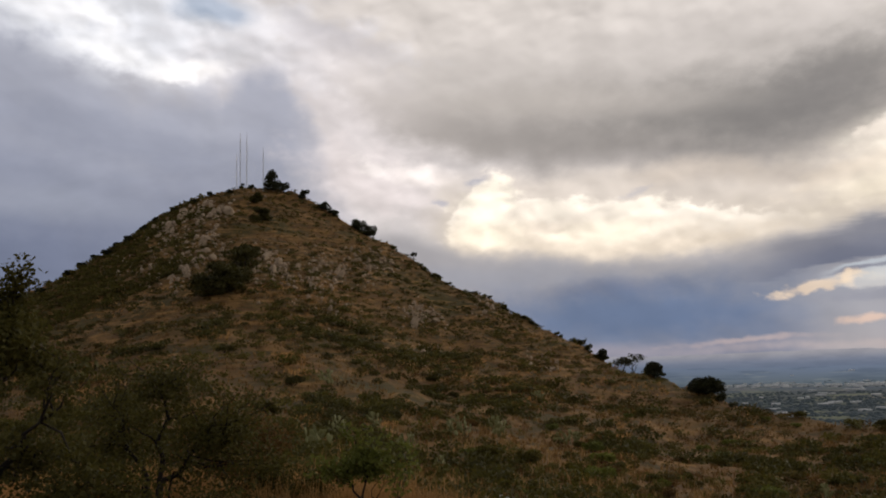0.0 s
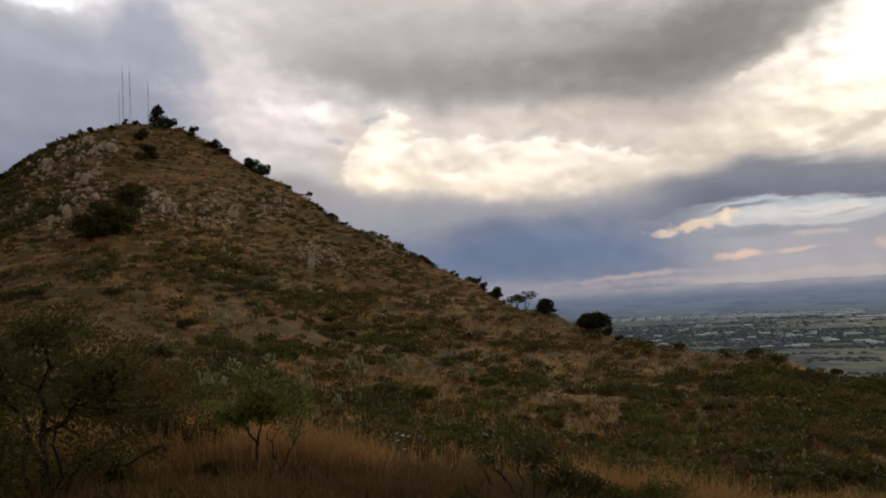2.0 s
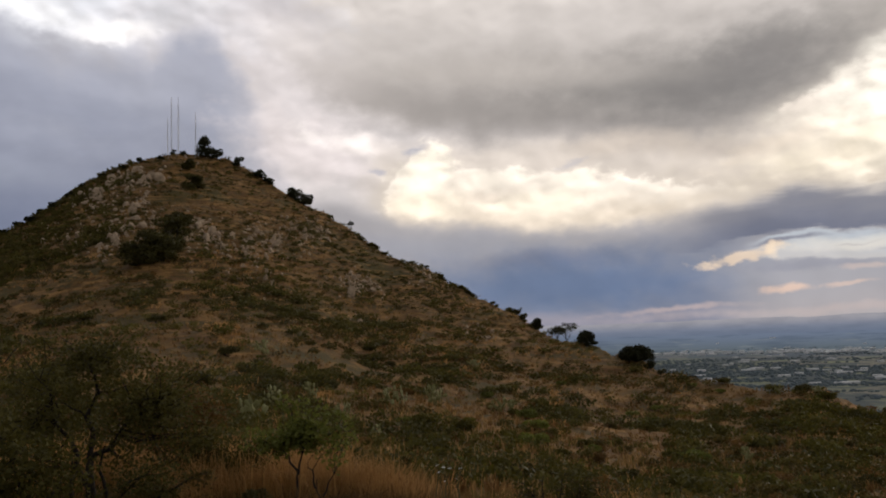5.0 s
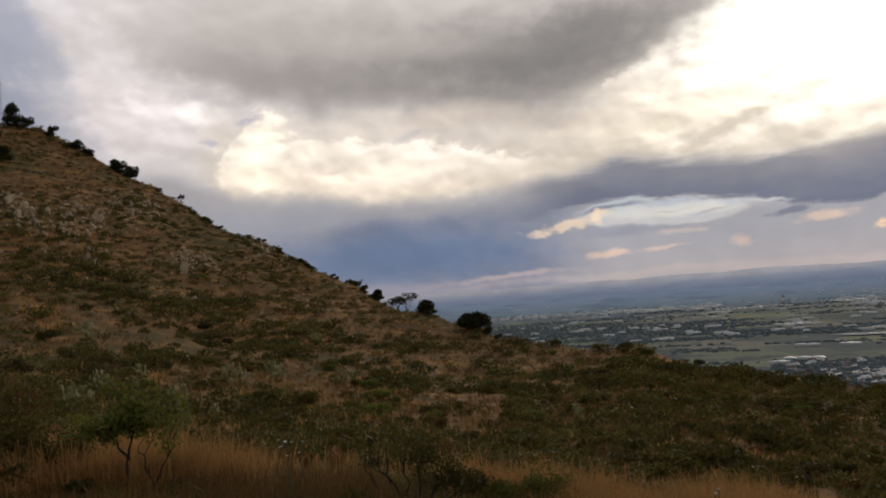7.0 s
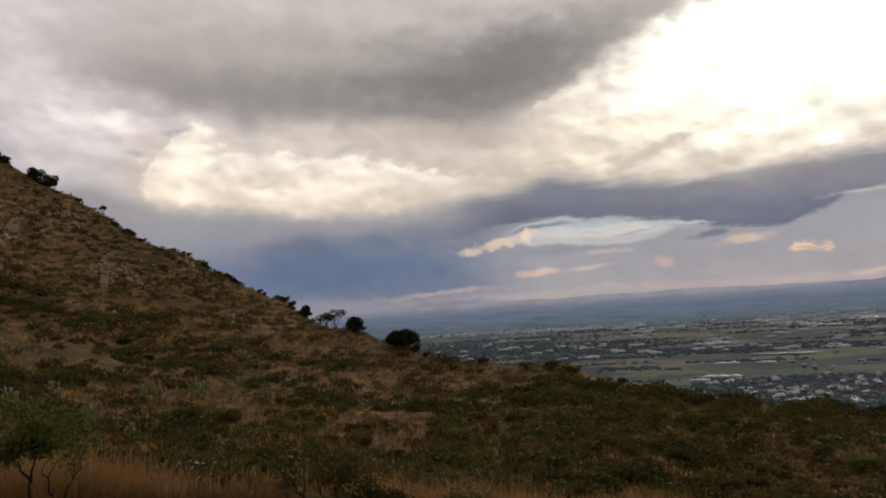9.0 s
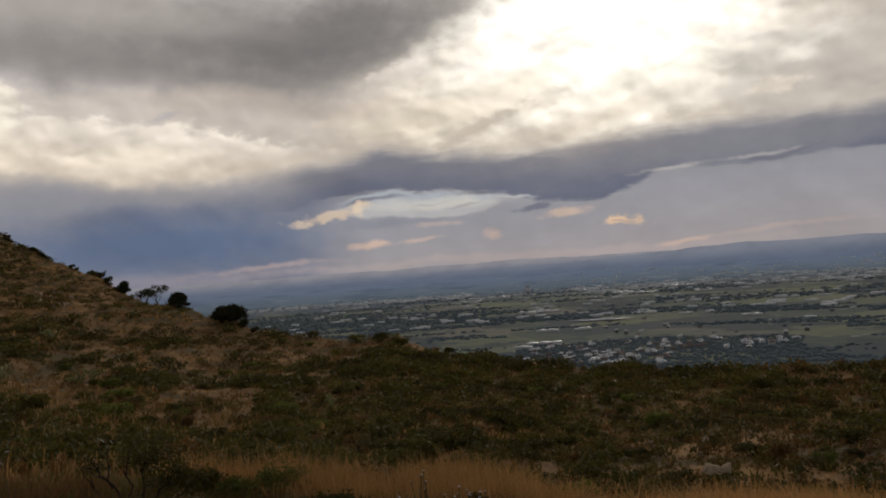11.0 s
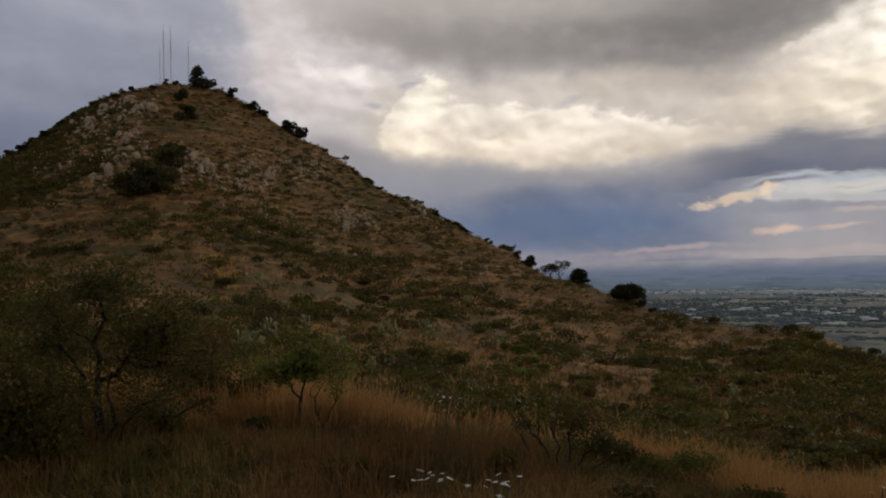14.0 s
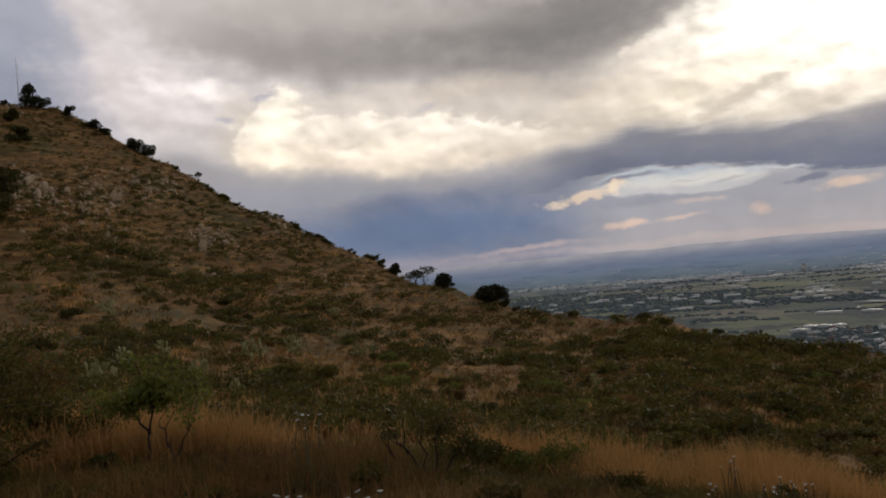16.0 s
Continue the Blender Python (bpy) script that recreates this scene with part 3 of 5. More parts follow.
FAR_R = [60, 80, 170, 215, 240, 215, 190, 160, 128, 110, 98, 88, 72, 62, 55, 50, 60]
# the brow of dry grass before the dip, fitted to the same view: bearing, distance, height, and where the far slope
# starts
BROW_AZ = [-180, -90, -34, -28, -20, -12, -8, 0, 8, 16, 23, 31, 90, 180]
BROW_R = [14, 13, 12.5, 12.2, 11.6, 11, 10.6, 10, 9.4, 9, 8.5, 8, 9, 14]
BROW_Z = [-1.2, -1.8, -2.1, -2.15, -2.25, -2.4, -2.5, -2.75, -2.8, -2.85, -2.9, -2.95, -2.6, -1.2]
START_EL = [-4, -6, -6.7, -7.3, -8.2, -9.2, -9.8, -12.0, -13.2, -14.4, -16.2, -17, -14, -4]


def ring_noise(x, y, seed):
    """Smooth value noise, for arrays."""
    xi, yi = np.floor(x).astype(np.int64), np.floor(y).astype(np.int64)
    fx, fy = x - xi, y - yi
    fx, fy = fx * fx * (3 - 2 * fx), fy * fy * (3 - 2 * fy)

    def h(a, b):
        n = (a * 374761393 + b * 668265263 + seed * 1442695041) & 0x7FFFFFFF
        n = ((n ^ (n >> 13)) * 1274126177) & 0x7FFFFFFF
        return ((n ^ (n >> 16)) & 0xFFFF) / 65535.0

    a, b = h(xi, yi) * (1 - fx) + h(xi + 1, yi) * fx, h(xi, yi + 1) * (1 - fx) + h(xi + 1, yi + 1) * fx
    return a * (1 - fy) + b * fy - 0.5


def fbm(x, y, seed, octaves=4):
    s = 0
    for i in range(octaves):
        s = s + ring_noise(x * 2 ** i, y * 2 ** i, seed + i) * 0.5 ** i
    return s


def ledges(z, az):
    """Terraces worn along the slope."""
    return ring_noise(z * 0.5 + 50, az * 0.35, 77) + 0.5 * ring_noise(z * 1.1 + 90, az * 0.7, 78)


def land(x, y):
    """Height of the ground."""
    x, y = np.asarray(x, float), np.asarray(y, float)
    r, az = np.hypot(x, y), np.degrees(np.arctan2(x, y))
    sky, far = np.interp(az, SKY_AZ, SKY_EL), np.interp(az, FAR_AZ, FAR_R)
    br, bz, e0 = np.interp(az, BROW_AZ, BROW_R), np.interp(az, BROW_AZ, BROW_Z), np.interp(az, BROW_AZ, START_EL)
    r0 = 24.0
    z0 = r0 * np.tan(np.radians(e0))
    near = -1.6 + (bz + 1.6) * (np.minimum(r, br) / br) ** 1.3
    dip = bz + (z0 - bz) * np.clip((r - br) / (r0 - br), 0, 1)
    u = np.clip((r - r0) / (far - r0), 0, 1) ** (1 / 1.4)
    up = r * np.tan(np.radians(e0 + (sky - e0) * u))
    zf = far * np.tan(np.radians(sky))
    d = np.maximum(r - far, 0)
    back = zf - 0.46 * d * d / (d + 7)
    z = np.where(r < br, near, np.where(r < r0, dip, np.where(r < far, up, back))) + EYE
    rough = fbm(x * 0.09, y * 0.09, 3, 4) * np.clip(r * 0.012, 0.12, 2.2) + fbm(x * 0.6, y * 0.6, 9, 3) * np.clip(r * 0.004, 0.05, 0.5)
    rough = rough + ledges(z, az) * np.clip((r - 30) / 60, 0, 1) * 1.1
    keep = np.clip((r - 4) / 6, 0, 1)
    z = z + rough * keep * np.where(r > far, 1, 1 - 0.4 * np.clip(r / far, 0, 1))
    base = PLAIN + fbm(x * 0.002, y * 0.002, 21, 3) * 5
    rise = np.clip((r - 3300) / 1500, 0, 1)
    base = base + rise * rise * (3 - 2 * rise) * (62 + fbm(x * 0.0016, y * 0.0016, 31, 3) * 16)
    k = 10.0
    hi = np.maximum(z, base)
    return hi + k * np.log1p(np.exp(-np.abs(z - base) / k)) * (r > 60) * np.clip((r - far) / 60, 0, 1)


def build_ground():
    azs = np.concatenate([np.arange(-180, -54, 4.0), np.arange(-54, 54, 0.2), np.arange(54, 180, 4.0)])
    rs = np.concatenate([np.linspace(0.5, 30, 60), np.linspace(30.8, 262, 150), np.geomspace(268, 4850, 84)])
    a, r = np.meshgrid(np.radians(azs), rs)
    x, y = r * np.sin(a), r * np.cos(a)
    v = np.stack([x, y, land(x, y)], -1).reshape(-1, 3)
    na, nr = len(azs), len(rs)
    i, j = np.meshgrid(np.arange(nr - 1), np.arange(na), indexing="ij")
    j2 = (j + 1) % na
    f = np.stack([i * na + j, (i + 1) * na + j, (i + 1) * na + j2, i * na + j2], -1).reshape(-1, 4)[:, ::-1]
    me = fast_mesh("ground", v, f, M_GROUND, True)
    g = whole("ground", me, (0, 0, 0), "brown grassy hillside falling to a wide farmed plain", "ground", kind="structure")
    # closing disc
    ring = [(0.52 * math.sin(math.radians(b)), 0.52 * math.cos(math.radians(b)), 0.0) for b in range(0, 360, 12)]
    bm = bmesh.new()
    bm.faces.new([bm.verts.new(p) for p in reversed(ring)])
    me = bpy.data.meshes.new("trodden_ground")
    bm.to_mesh(me), bm.free()
    me.materials.append(M_GROUND)
    part("ground_patch", me, g)
    return g


GROUND = build_ground()


def spot(az, r):
    x, y = r * math.sin(radians(az)), r * math.cos(radians(az))
    return x, y, float(land(x, y))


def meet(az, el, lo=14.0, hi=262.0):
    """Where the look at that bearing and height angle first meets the slope."""
    r = np.arange(lo, hi, 0.25)
    x, y = r * math.sin(radians(az)), r * math.cos(radians(az))
    e = np.degrees(np.arctan2(land(x, y) - EYE, r))
    ok = np.nonzero(e >= el)[0]
    return float(r[ok[0]]) if len(ok) else float(np.interp(az, FAR_AZ, FAR_R))


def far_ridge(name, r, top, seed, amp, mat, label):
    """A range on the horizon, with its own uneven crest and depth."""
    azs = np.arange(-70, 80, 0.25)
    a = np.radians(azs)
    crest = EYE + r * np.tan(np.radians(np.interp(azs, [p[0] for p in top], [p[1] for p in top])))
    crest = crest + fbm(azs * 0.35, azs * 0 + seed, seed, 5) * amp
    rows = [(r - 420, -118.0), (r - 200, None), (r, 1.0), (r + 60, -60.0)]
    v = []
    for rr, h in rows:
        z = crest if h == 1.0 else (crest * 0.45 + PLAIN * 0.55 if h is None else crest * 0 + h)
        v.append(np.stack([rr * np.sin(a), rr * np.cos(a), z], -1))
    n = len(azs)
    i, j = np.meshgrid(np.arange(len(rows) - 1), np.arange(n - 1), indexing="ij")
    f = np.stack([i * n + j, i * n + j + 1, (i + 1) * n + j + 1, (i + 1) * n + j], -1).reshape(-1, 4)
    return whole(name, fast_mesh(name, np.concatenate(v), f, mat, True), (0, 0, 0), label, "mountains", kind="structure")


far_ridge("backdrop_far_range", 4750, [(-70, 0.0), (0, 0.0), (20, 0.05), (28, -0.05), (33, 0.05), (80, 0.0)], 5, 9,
          painted_haze("far_haze", (110, 118, 136), (152, 150, 156), -60, 5), "flat-topped mountains in painted blue haze on the horizon")
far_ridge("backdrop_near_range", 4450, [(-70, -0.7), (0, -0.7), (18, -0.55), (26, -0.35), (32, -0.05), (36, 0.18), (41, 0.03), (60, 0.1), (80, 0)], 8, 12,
          painted_haze("near_haze", (99, 109, 128), (132, 136, 148), -85, 5), "low wooded hills in painted blue haze beyond the plain")


def far_plain():
    """The last kilometre of the plain: a glowing sheet laid over it, haze painted in."""
    azs, rs = np.arange(-30, 70, 0.25), np.array([3150, 3250, 3400, 3600, 3800, 4000, 4150, 4300, 4420, 4500], float)
    a, r = np.meshgrid(np.radians(azs), rs)
    x, y = r * np.sin(a), r * np.cos(a)
    z = land(x, y) + np.where(r < 3200, -4.0, 1.2)
    n, k = len(azs), len(rs)
    i, j = np.meshgrid(np.arange(k - 1), np.arange(n - 1), indexing="ij")
    f = np.stack([i * n + j, i * n + j + 1, (i + 1) * n + j + 1, (i + 1) * n + j], -1).reshape(-1, 4)
    m, q = material("far_plain_painted_haze")
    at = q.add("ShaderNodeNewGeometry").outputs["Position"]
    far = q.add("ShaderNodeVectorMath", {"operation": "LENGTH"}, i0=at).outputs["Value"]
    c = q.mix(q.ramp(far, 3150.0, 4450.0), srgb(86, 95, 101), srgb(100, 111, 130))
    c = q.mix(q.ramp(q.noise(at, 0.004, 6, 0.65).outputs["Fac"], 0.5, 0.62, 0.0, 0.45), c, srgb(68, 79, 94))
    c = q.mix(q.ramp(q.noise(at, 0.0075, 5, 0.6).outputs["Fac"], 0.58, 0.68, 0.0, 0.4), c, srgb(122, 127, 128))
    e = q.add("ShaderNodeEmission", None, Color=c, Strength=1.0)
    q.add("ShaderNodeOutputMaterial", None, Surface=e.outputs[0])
    whole("backdrop_far_plain", fast_mesh("backdrop_far_plain", np.stack([x, y, z], -1).reshape(-1, 3), f, m, True), (0, 0, 0), "far edge of the farmed plain in painted blue haze", "plain", kind="structure")


far_plain()


# ---- masts on the summit ----
def build_mast(az, r, height, width, label):
    """A guyed lattice mast: three legs, rungs, diagonal braces, a thin whip on top."""
    at = spot(az, r)
    m = thing("radio_mast", (at[0], at[1], at[2] - 0.4), label, "mast", "masts on the summit")
    foot = [(width * math.cos(a), width * math.sin(a)) for a in (0.3, 0.3 + 2.094, 0.3 + 4.189)]
    for x, y in foot:
        part("leg", fast_mesh("leg", *tube([(x, y, 0), (x * 0.8, y * 0.8, height * 0.86)], [0.035, 0.03], 5), M_STEEL), m)
    bays = int(height / 0.9)
    pieces = []
    for i in range(bays):
        z0, z1 = i * height * 0.86 / bays, (i + 1) * height * 0.86 / bays
        for k in range(3):
            a, b = foot[k], foot[(k + 1) % 3]
            pieces.append(tube([(a[0], a[1], z0), (b[0] * 0.95, b[1] * 0.95, z1)], [0.014, 0.014], 4))
            pieces.append(tube([(a[0] * 0.95, a[1] * 0.95, z1), (b[0] * 0.95, b[1] * 0.95, z1)], [0.012, 0.012], 4))
    part("bracing", fast_mesh("bracing", *joined(pieces), M_STEEL), m)
    part("whip", fast_mesh("whip", *tube([(0, 0, height * 0.84), (0, 0, height)], [0.07, 0.04], 6), M_STEEL), m)
    for k in range(3):
        a = 0.9 + k * 2.094
        d = height * 0.3
        px, py = at[0] + d * math.cos(a), at[1] + d * math.sin(a)
        end = (d * math.cos(a), d * math.sin(a), float(land(px, py)) - at[2] + 0.4)
        part("guy_wire", fast_mesh("guy_wire", *tube([(0, 0, height * 0.7), end], [0.008, 0.008], 4), M_STEEL), m)
    return m


build_mast(-32.0, 236, 17.2, 0.17, "tall grey steel lattice mast on the rocky summit")
build_mast(-31.55, 237, 17.2, 0.19, "tall grey steel lattice mast beside its twin")
build_mast(-30.4, 237, 13.6, 0.14, "shorter grey steel lattice mast near the summit tree")
build_mast(-32.25, 240, 12.6, 0.08, "thin grey steel mast standing behind the tall ones")


# ---- trees ----
def build_tree(at, height, width, seed, label, mat, leaves=900, leaf=0.16, trunk=0.14, low=0.25, lobes=9, group="", name="tree", cone=False, category="tree", dome=False):
    """A tapered trunk, crooked limbs, and a ragged crown of leaf clumps carried by the limbs."""
    rnd = random.Random(seed)
    t = thing(name, (at[0], at[1], at[2] - 0.12), label, category, group)
    top = Vector((rnd.uniform(-0.06, 0.06) * width, rnd.uniform(-0.06, 0.06) * width, height * 0.72))
    stem = crooked((0, 0, 0), top, rnd, 5, 0.05)
    bole = part("trunk", fast_mesh("trunk", *tube(stem, [trunk * s for s in (1.2, 1, 0.85, 0.65, 0.45, 0.25)], 7), M_BARK, True), t)
    balls = []
    for i in range(lobes):
        a = i * 2.4 + rnd.uniform(-0.5, 0.5)
        h = (low + 0.08 + 0.75 * rnd.random() ** 1.5) * height if cone else rnd.uniform(low + 0.08, 0.88) * height
        wide = width * 0.5 * (1 - h / height * 0.9 if cone else math.sqrt(max(0.12, 1 - ((h / height - 0.5) / 0.55) ** 2)))
        d = wide * rnd.uniform(0.45, 0.8)
        if dome:
            up = math.sqrt((i + 0.5) / lobes)
            h, d = height * (0.12 + 0.72 * up), width * 0.42 * math.sqrt(1 - 0.92 * up * up) * rnd.uniform(0.75, 1.0)
        c = Vector((math.cos(a) * d, math.sin(a) * d, h))
        base = stem[1 + i % 3]
        part("limb", fast_mesh("limb", *tube(crooked(base, c, rnd, 4, 0.09), [trunk * s for s in (0.5, 0.4, 0.3, 0.2, 0.1)], 5), M_BARK, True), bole)
        s = width * rnd.uniform(0.19, 0.29) * (0.85 if cone else 0.68 if dome else 1)
        balls.append((c, (s, s, s * rnd.uniform(0.55, 0.85))))
    if dome:
        balls.append(((0, 0, height * 0.42), (width * 0.36, width * 0.36, height * 0.4)))
    balls.append(((0, 0, height * 0.8), (width * (0.09 if cone else 0.2), width * (0.09 if cone else 0.2), height * 0.2)))
    part("crown", fast_mesh("crown", *fans(int(leaves * 1.6), seed, leaf, balls), mat), t)
    return t


def build_shrubby_tree(name, at, stems, seed, label, mat, leaves, leaf, lobes, twigs, category, trunk=0.05, long=1.0):
    """Several stems that fork into twigs; the leaves sit in lobes round the twig ends."""
    rnd = random.Random(seed)
    t = thing(name, (at[0], at[1], at[2] - 0.06), label, category)
    tips = []
    for base, end, rad in stems:
        path = crooked(base, end, rnd, 5, 0.06)
        part("stem", fast_mesh("stem", *tube(path, [rad * s for s in (1.15, 1, 0.85, 0.7, 0.55, 0.35)], 7), M_BARK, True), t)
        tips += [(path[2], rad * 0.6), (path[3], rad * 0.55), (path[4], rad * 0.5), (path[5], rad * 0.4)]
    pieces, leafy = [], []
    for c, rr in lobes:
        for k in range(twigs):
            goal = Vector(c) + Vector([rnd.uniform(-0.9, 0.9) * q for q in rr])
            start, rad = min(tips, key=lambda s: (s[0] - goal).length + rnd.uniform(0, 0.35))
            way_ = crooked(start, goal, rnd, 4, 0.1)
            pieces.append(tube(way_, [rad, rad * 0.75, rad * 0.55, rad * 0.35, rad * 0.15], 4))
            leafy += [(p, (rr[0] * 0.55, rr[1] * 0.55, rr[2] * 0.5)) for p in way_[1:]]
    part("twig_work", fast_mesh("twig_work", *joined(pieces), M_BARK), t)
    if leaves:
        part("foliage", fast_mesh("foliage", *fans(int(leaves * 1.7), seed, leaf * 1.1, leafy, 0.6, long), mat), t)
    return t


def ridge_r(az, back=1.0):
    return float(np.interp(az, FAR_AZ, FAR_R)) - back


OAKS = "evergreen oaks on the skyline"
build_tree(spot(-29.75, 237), 6.8, 6.4, 11, "dark conical evergreen tree on the summit", M_OAK, 2600, 0.22, 0.2, 0.0, 24, OAKS, "summit_tree", True)
build_tree(spot(-28.95, 235), 3.2, 3.4, 12, "small dark leaning tree beside the summit tree", M_OAK, 500, 0.2, 0.12, 0.3, 6, OAKS)
build_tree(spot(-27.6, ridge_r(-27.6)), 3.3, 3.4, 13, "small round dark oak with a bare stem", M_OAK, 900, 0.18, 0.12, 0.25, 7, OAKS)
build_tree(spot(-26.1, ridge_r(-26.1)), 2.3, 3.8, 14, "low spreading dark oak on the ridge", M_OAK, 900, 0.2, 0.13, 0.1, 7, OAKS)
build_tree(spot(-25.4, ridge_r(-25.4)), 1.9, 3.0, 15, "low spreading dark oak on the ridge", M_OAK, 700, 0.18, 0.12, 0.1, 6, OAKS)
build_tree(spot(-23.7, ridge_r(-23.7)), 2.6, 4.6, 16, "broad dark oak leaning over the slope", M_OAK, 1300, 0.2, 0.16, 0.0, 11, OAKS)
build_tree(spot(-23.0, ridge_r(-23.0)), 3.3, 4.6, 17, "broad dark oak on the ridge", M_OAK, 1500, 0.2, 0.18, 0.0, 12, OAKS)
build_tree(spot(-19.75, ridge_r(-19.75)), 3.0, 1.7, 18, "slim small tree standing alone on the ridge", M_OAK, 260, 0.15, 0.09, 0.45, 5, OAKS)
build_tree(spot(-6.65, ridge_r(-6.65, 0.5)), 2.3, 2.4, 19, "round dark oak bush on the ridge", M_OAK, 1200, 0.12, 0.1, 0.05, 11, OAKS, dome=True)
build_tree(spot(-5.3, ridge_r(-5.3, 0.5)), 2.4, 3.0, 20, "dark open-crowned tree on the ridge", M_OAK, 500, 0.12, 0.09, 0.45, 6, OAKS)
build_tree(spot(-4.65, ridge_r(-4.65, 0.5)), 3.3, 3.8, 21, "open-crowned tree with thin bare stems on the ridge", M_OAK, 520, 0.12, 0.08, 0.5, 7, OAKS)
build_tree(spot(-3.25, ridge_r(-3.25, 0.5)), 2.6, 3.4, 22, "round dense dark oak on the ridge", M_OAK, 2600, 0.12, 0.1, 0.0, 14, OAKS, dome=True)
build_tree(spot(0.0, ridge_r(0, 0.8)), 2.05, 4.9, 23, "broad dense domed dark oak at the end of the ridge", M_OAK, 6000, 0.12, 0.14, 0.0, 34, OAKS, dome=True)
build_tree(spot(0.95, ridge_r(0.95, 1.0)), 1.2, 1.5, 24, "small dark bush under the broad oak", M_OAK, 400, 0.1, 0.05, 0.0, 6, OAKS, "bush", category="bush")
build_shrubby_tree("bare_sapling", spot(-7.9, ridge_r(-7.9, 0.6)), [((0, 0, 0), (0.1, 0, 1.1), 0.05), ((0, 0, 0.3), (-0.5, 0, 1.3), 0.04), ((0, 0, 0.4), (0.5, 0, 1.5), 0.04)], 430,
                   "thin bare sapling standing on the ridge line", M_OLIVE, 60, 0.06, [((0, 0, 1.5), (0.6, 0.4, 0.4)), ((0.4, 0, 1.6), (0.4, 0.3, 0.3))], 6, "sapling")
GULLY = "dark oaks on the hillside"
for az, el, h, w, sd in ((-33.3, 5.5, 5.0, 6.0, 31), (-32.1, 6.0, 6.0, 6.0, 32), (-31.7, 7.0, 4.5, 5.0, 33), (-34.3, 5.1, 3.5, 5.0, 34), (-30.6, 10.3, 3.6, 5.2, 35),
                       (-30.9, 11.6, 2.6, 3.5, 36), (-32.7, 5.4, 4.5, 6.5, 37), (-33.8, 5.2, 3.2, 5.5, 38), (-31.3, 7.6, 3.0, 4.0, 39)):
    build_tree(spot(az, meet(az, el)), h, w, sd, "dark evergreen oak in a gully of the hill", M_DARK, 1300, 0.24, 0.16, 0.0, 10, GULLY)
for az, h, w, sd in ((-41.3, 1.7, 4.4, 41), (-40.7, 2.2, 4.6, 42), (-39.3, 1.8, 4.8, 43), (-38.4, 1.2, 4.0, 54), (-37.6, 1.4, 3.8, 44), (-36.4, 1.2, 3.6, 45), (-35.2, 1.1, 3.4, 55), (-34.0, 1.7, 3.6, 46),
                     (-32.7, 1.2, 3.2, 47), (-31.9, 1.9, 2.6, 48), (-31.2, 1.5, 3.5, 49), (-43.0, 1.6, 4.4, 50), (-44.5, 1.5, 4.4, 51), (-42.2, 1.3, 4.0, 52), (-40.0, 1.3, 4.0, 53)):
    build_tree(spot(az, ridge_r(az, 1.0 + sd % 4)), h * 0.8, w * 0.62, sd, "low dark scrub tree on the crest", M_OAK, 1100, 0.16, 0.08, 0.0, 11, "scrub on the crest", "scrub_tree")


# ---- boulders ----
def rock_mesh(seed):
    bm = bmesh.new()
    bmesh.ops.create_icosphere(bm, subdivisions=3, radius=1.0)
    g = random.Random(seed)
    sx, sy, sz = g.uniform(0.9, 1.7), g.uniform(0.8, 1.2), g.uniform(1.1, 1.9)
    cuts = [(Vector((g.uniform(-1, 1), g.uniform(-1, 1), g.uniform(-0.6, 0.8))).normalized(), g.uniform(0.38, 0.72)) for _ in range(14)]
    for v in bm.verts:
        p = v.co.copy()
        for n, d in cuts:
            over = p.dot(n) - d
            if over > 0:
                p -= n * over * 0.92
        p *= 1 + 0.10 * noise.noise(p * 2.3 + Vector((seed, 0, 0))) + 0.04 * noise.noise(p * 7)
        v.co = Vector((p.x * sx, p.y * sy, p.z * sz))
    me = bpy.data.meshes.new("boulder")
    bm.to_mesh(me), bm.free()
    me.materials.append(M_ROCK)
    return me


ROCKS = [rock_mesh(s) for s in range(9)]
CRAGS = [(-34.8, 10.6, 12, 1.0, 1.9), (-33.4, 10.9, 10, 0.8, 1.8), (-37.2, 9.6, 10, 0.9, 1.7), (-33.4, 8.7, 8, 0.6, 0.7), (-30.2, 7.9, 8, 0.6, 1.2), (-38.6, 7.1, 8, 1.2, 1.3), (-36.6, 8.6, 9, 1.3, 1.3), (-34.5, 9.3, 7, 0.8, 1.4),
         (-34.0, 7.8, 14, 1.4, 1.2), (-35.8, 6.9, 12, 1.4, 1.2), (-25.3, 6.8, 14, 1.6, 1.2), (-29.4, 6.8, 14, 1.2, 1.3), (-27.2, 5.8, 16, 1.6, 1.1), (-19.6, 4.0, 6, 0.6, 0.9),
         (-19.2, 3.35, 12, 0.8, 1.15), (-18.0, 3.2, 5, 0.5, 0.8), (-14.6, 3.9, 12, 0.9, 0.9), (-22.5, 7.0, 14, 1.2, 1.0), (-24.1, 7.6, 10, 1.0, 1.0), (-21.8, 7.3, 5, 0.5, 1.1),
         (-26.1, 3.9, 12, 1.4, 0.7), (-19.5, 1.0, 6, 1.2, 0.5), (-10.6, -0.3, 14, 1.0, 0.6), (-30.6, 12.2, 8, 0.8, 0.9)]
rnd = random.Random(77)
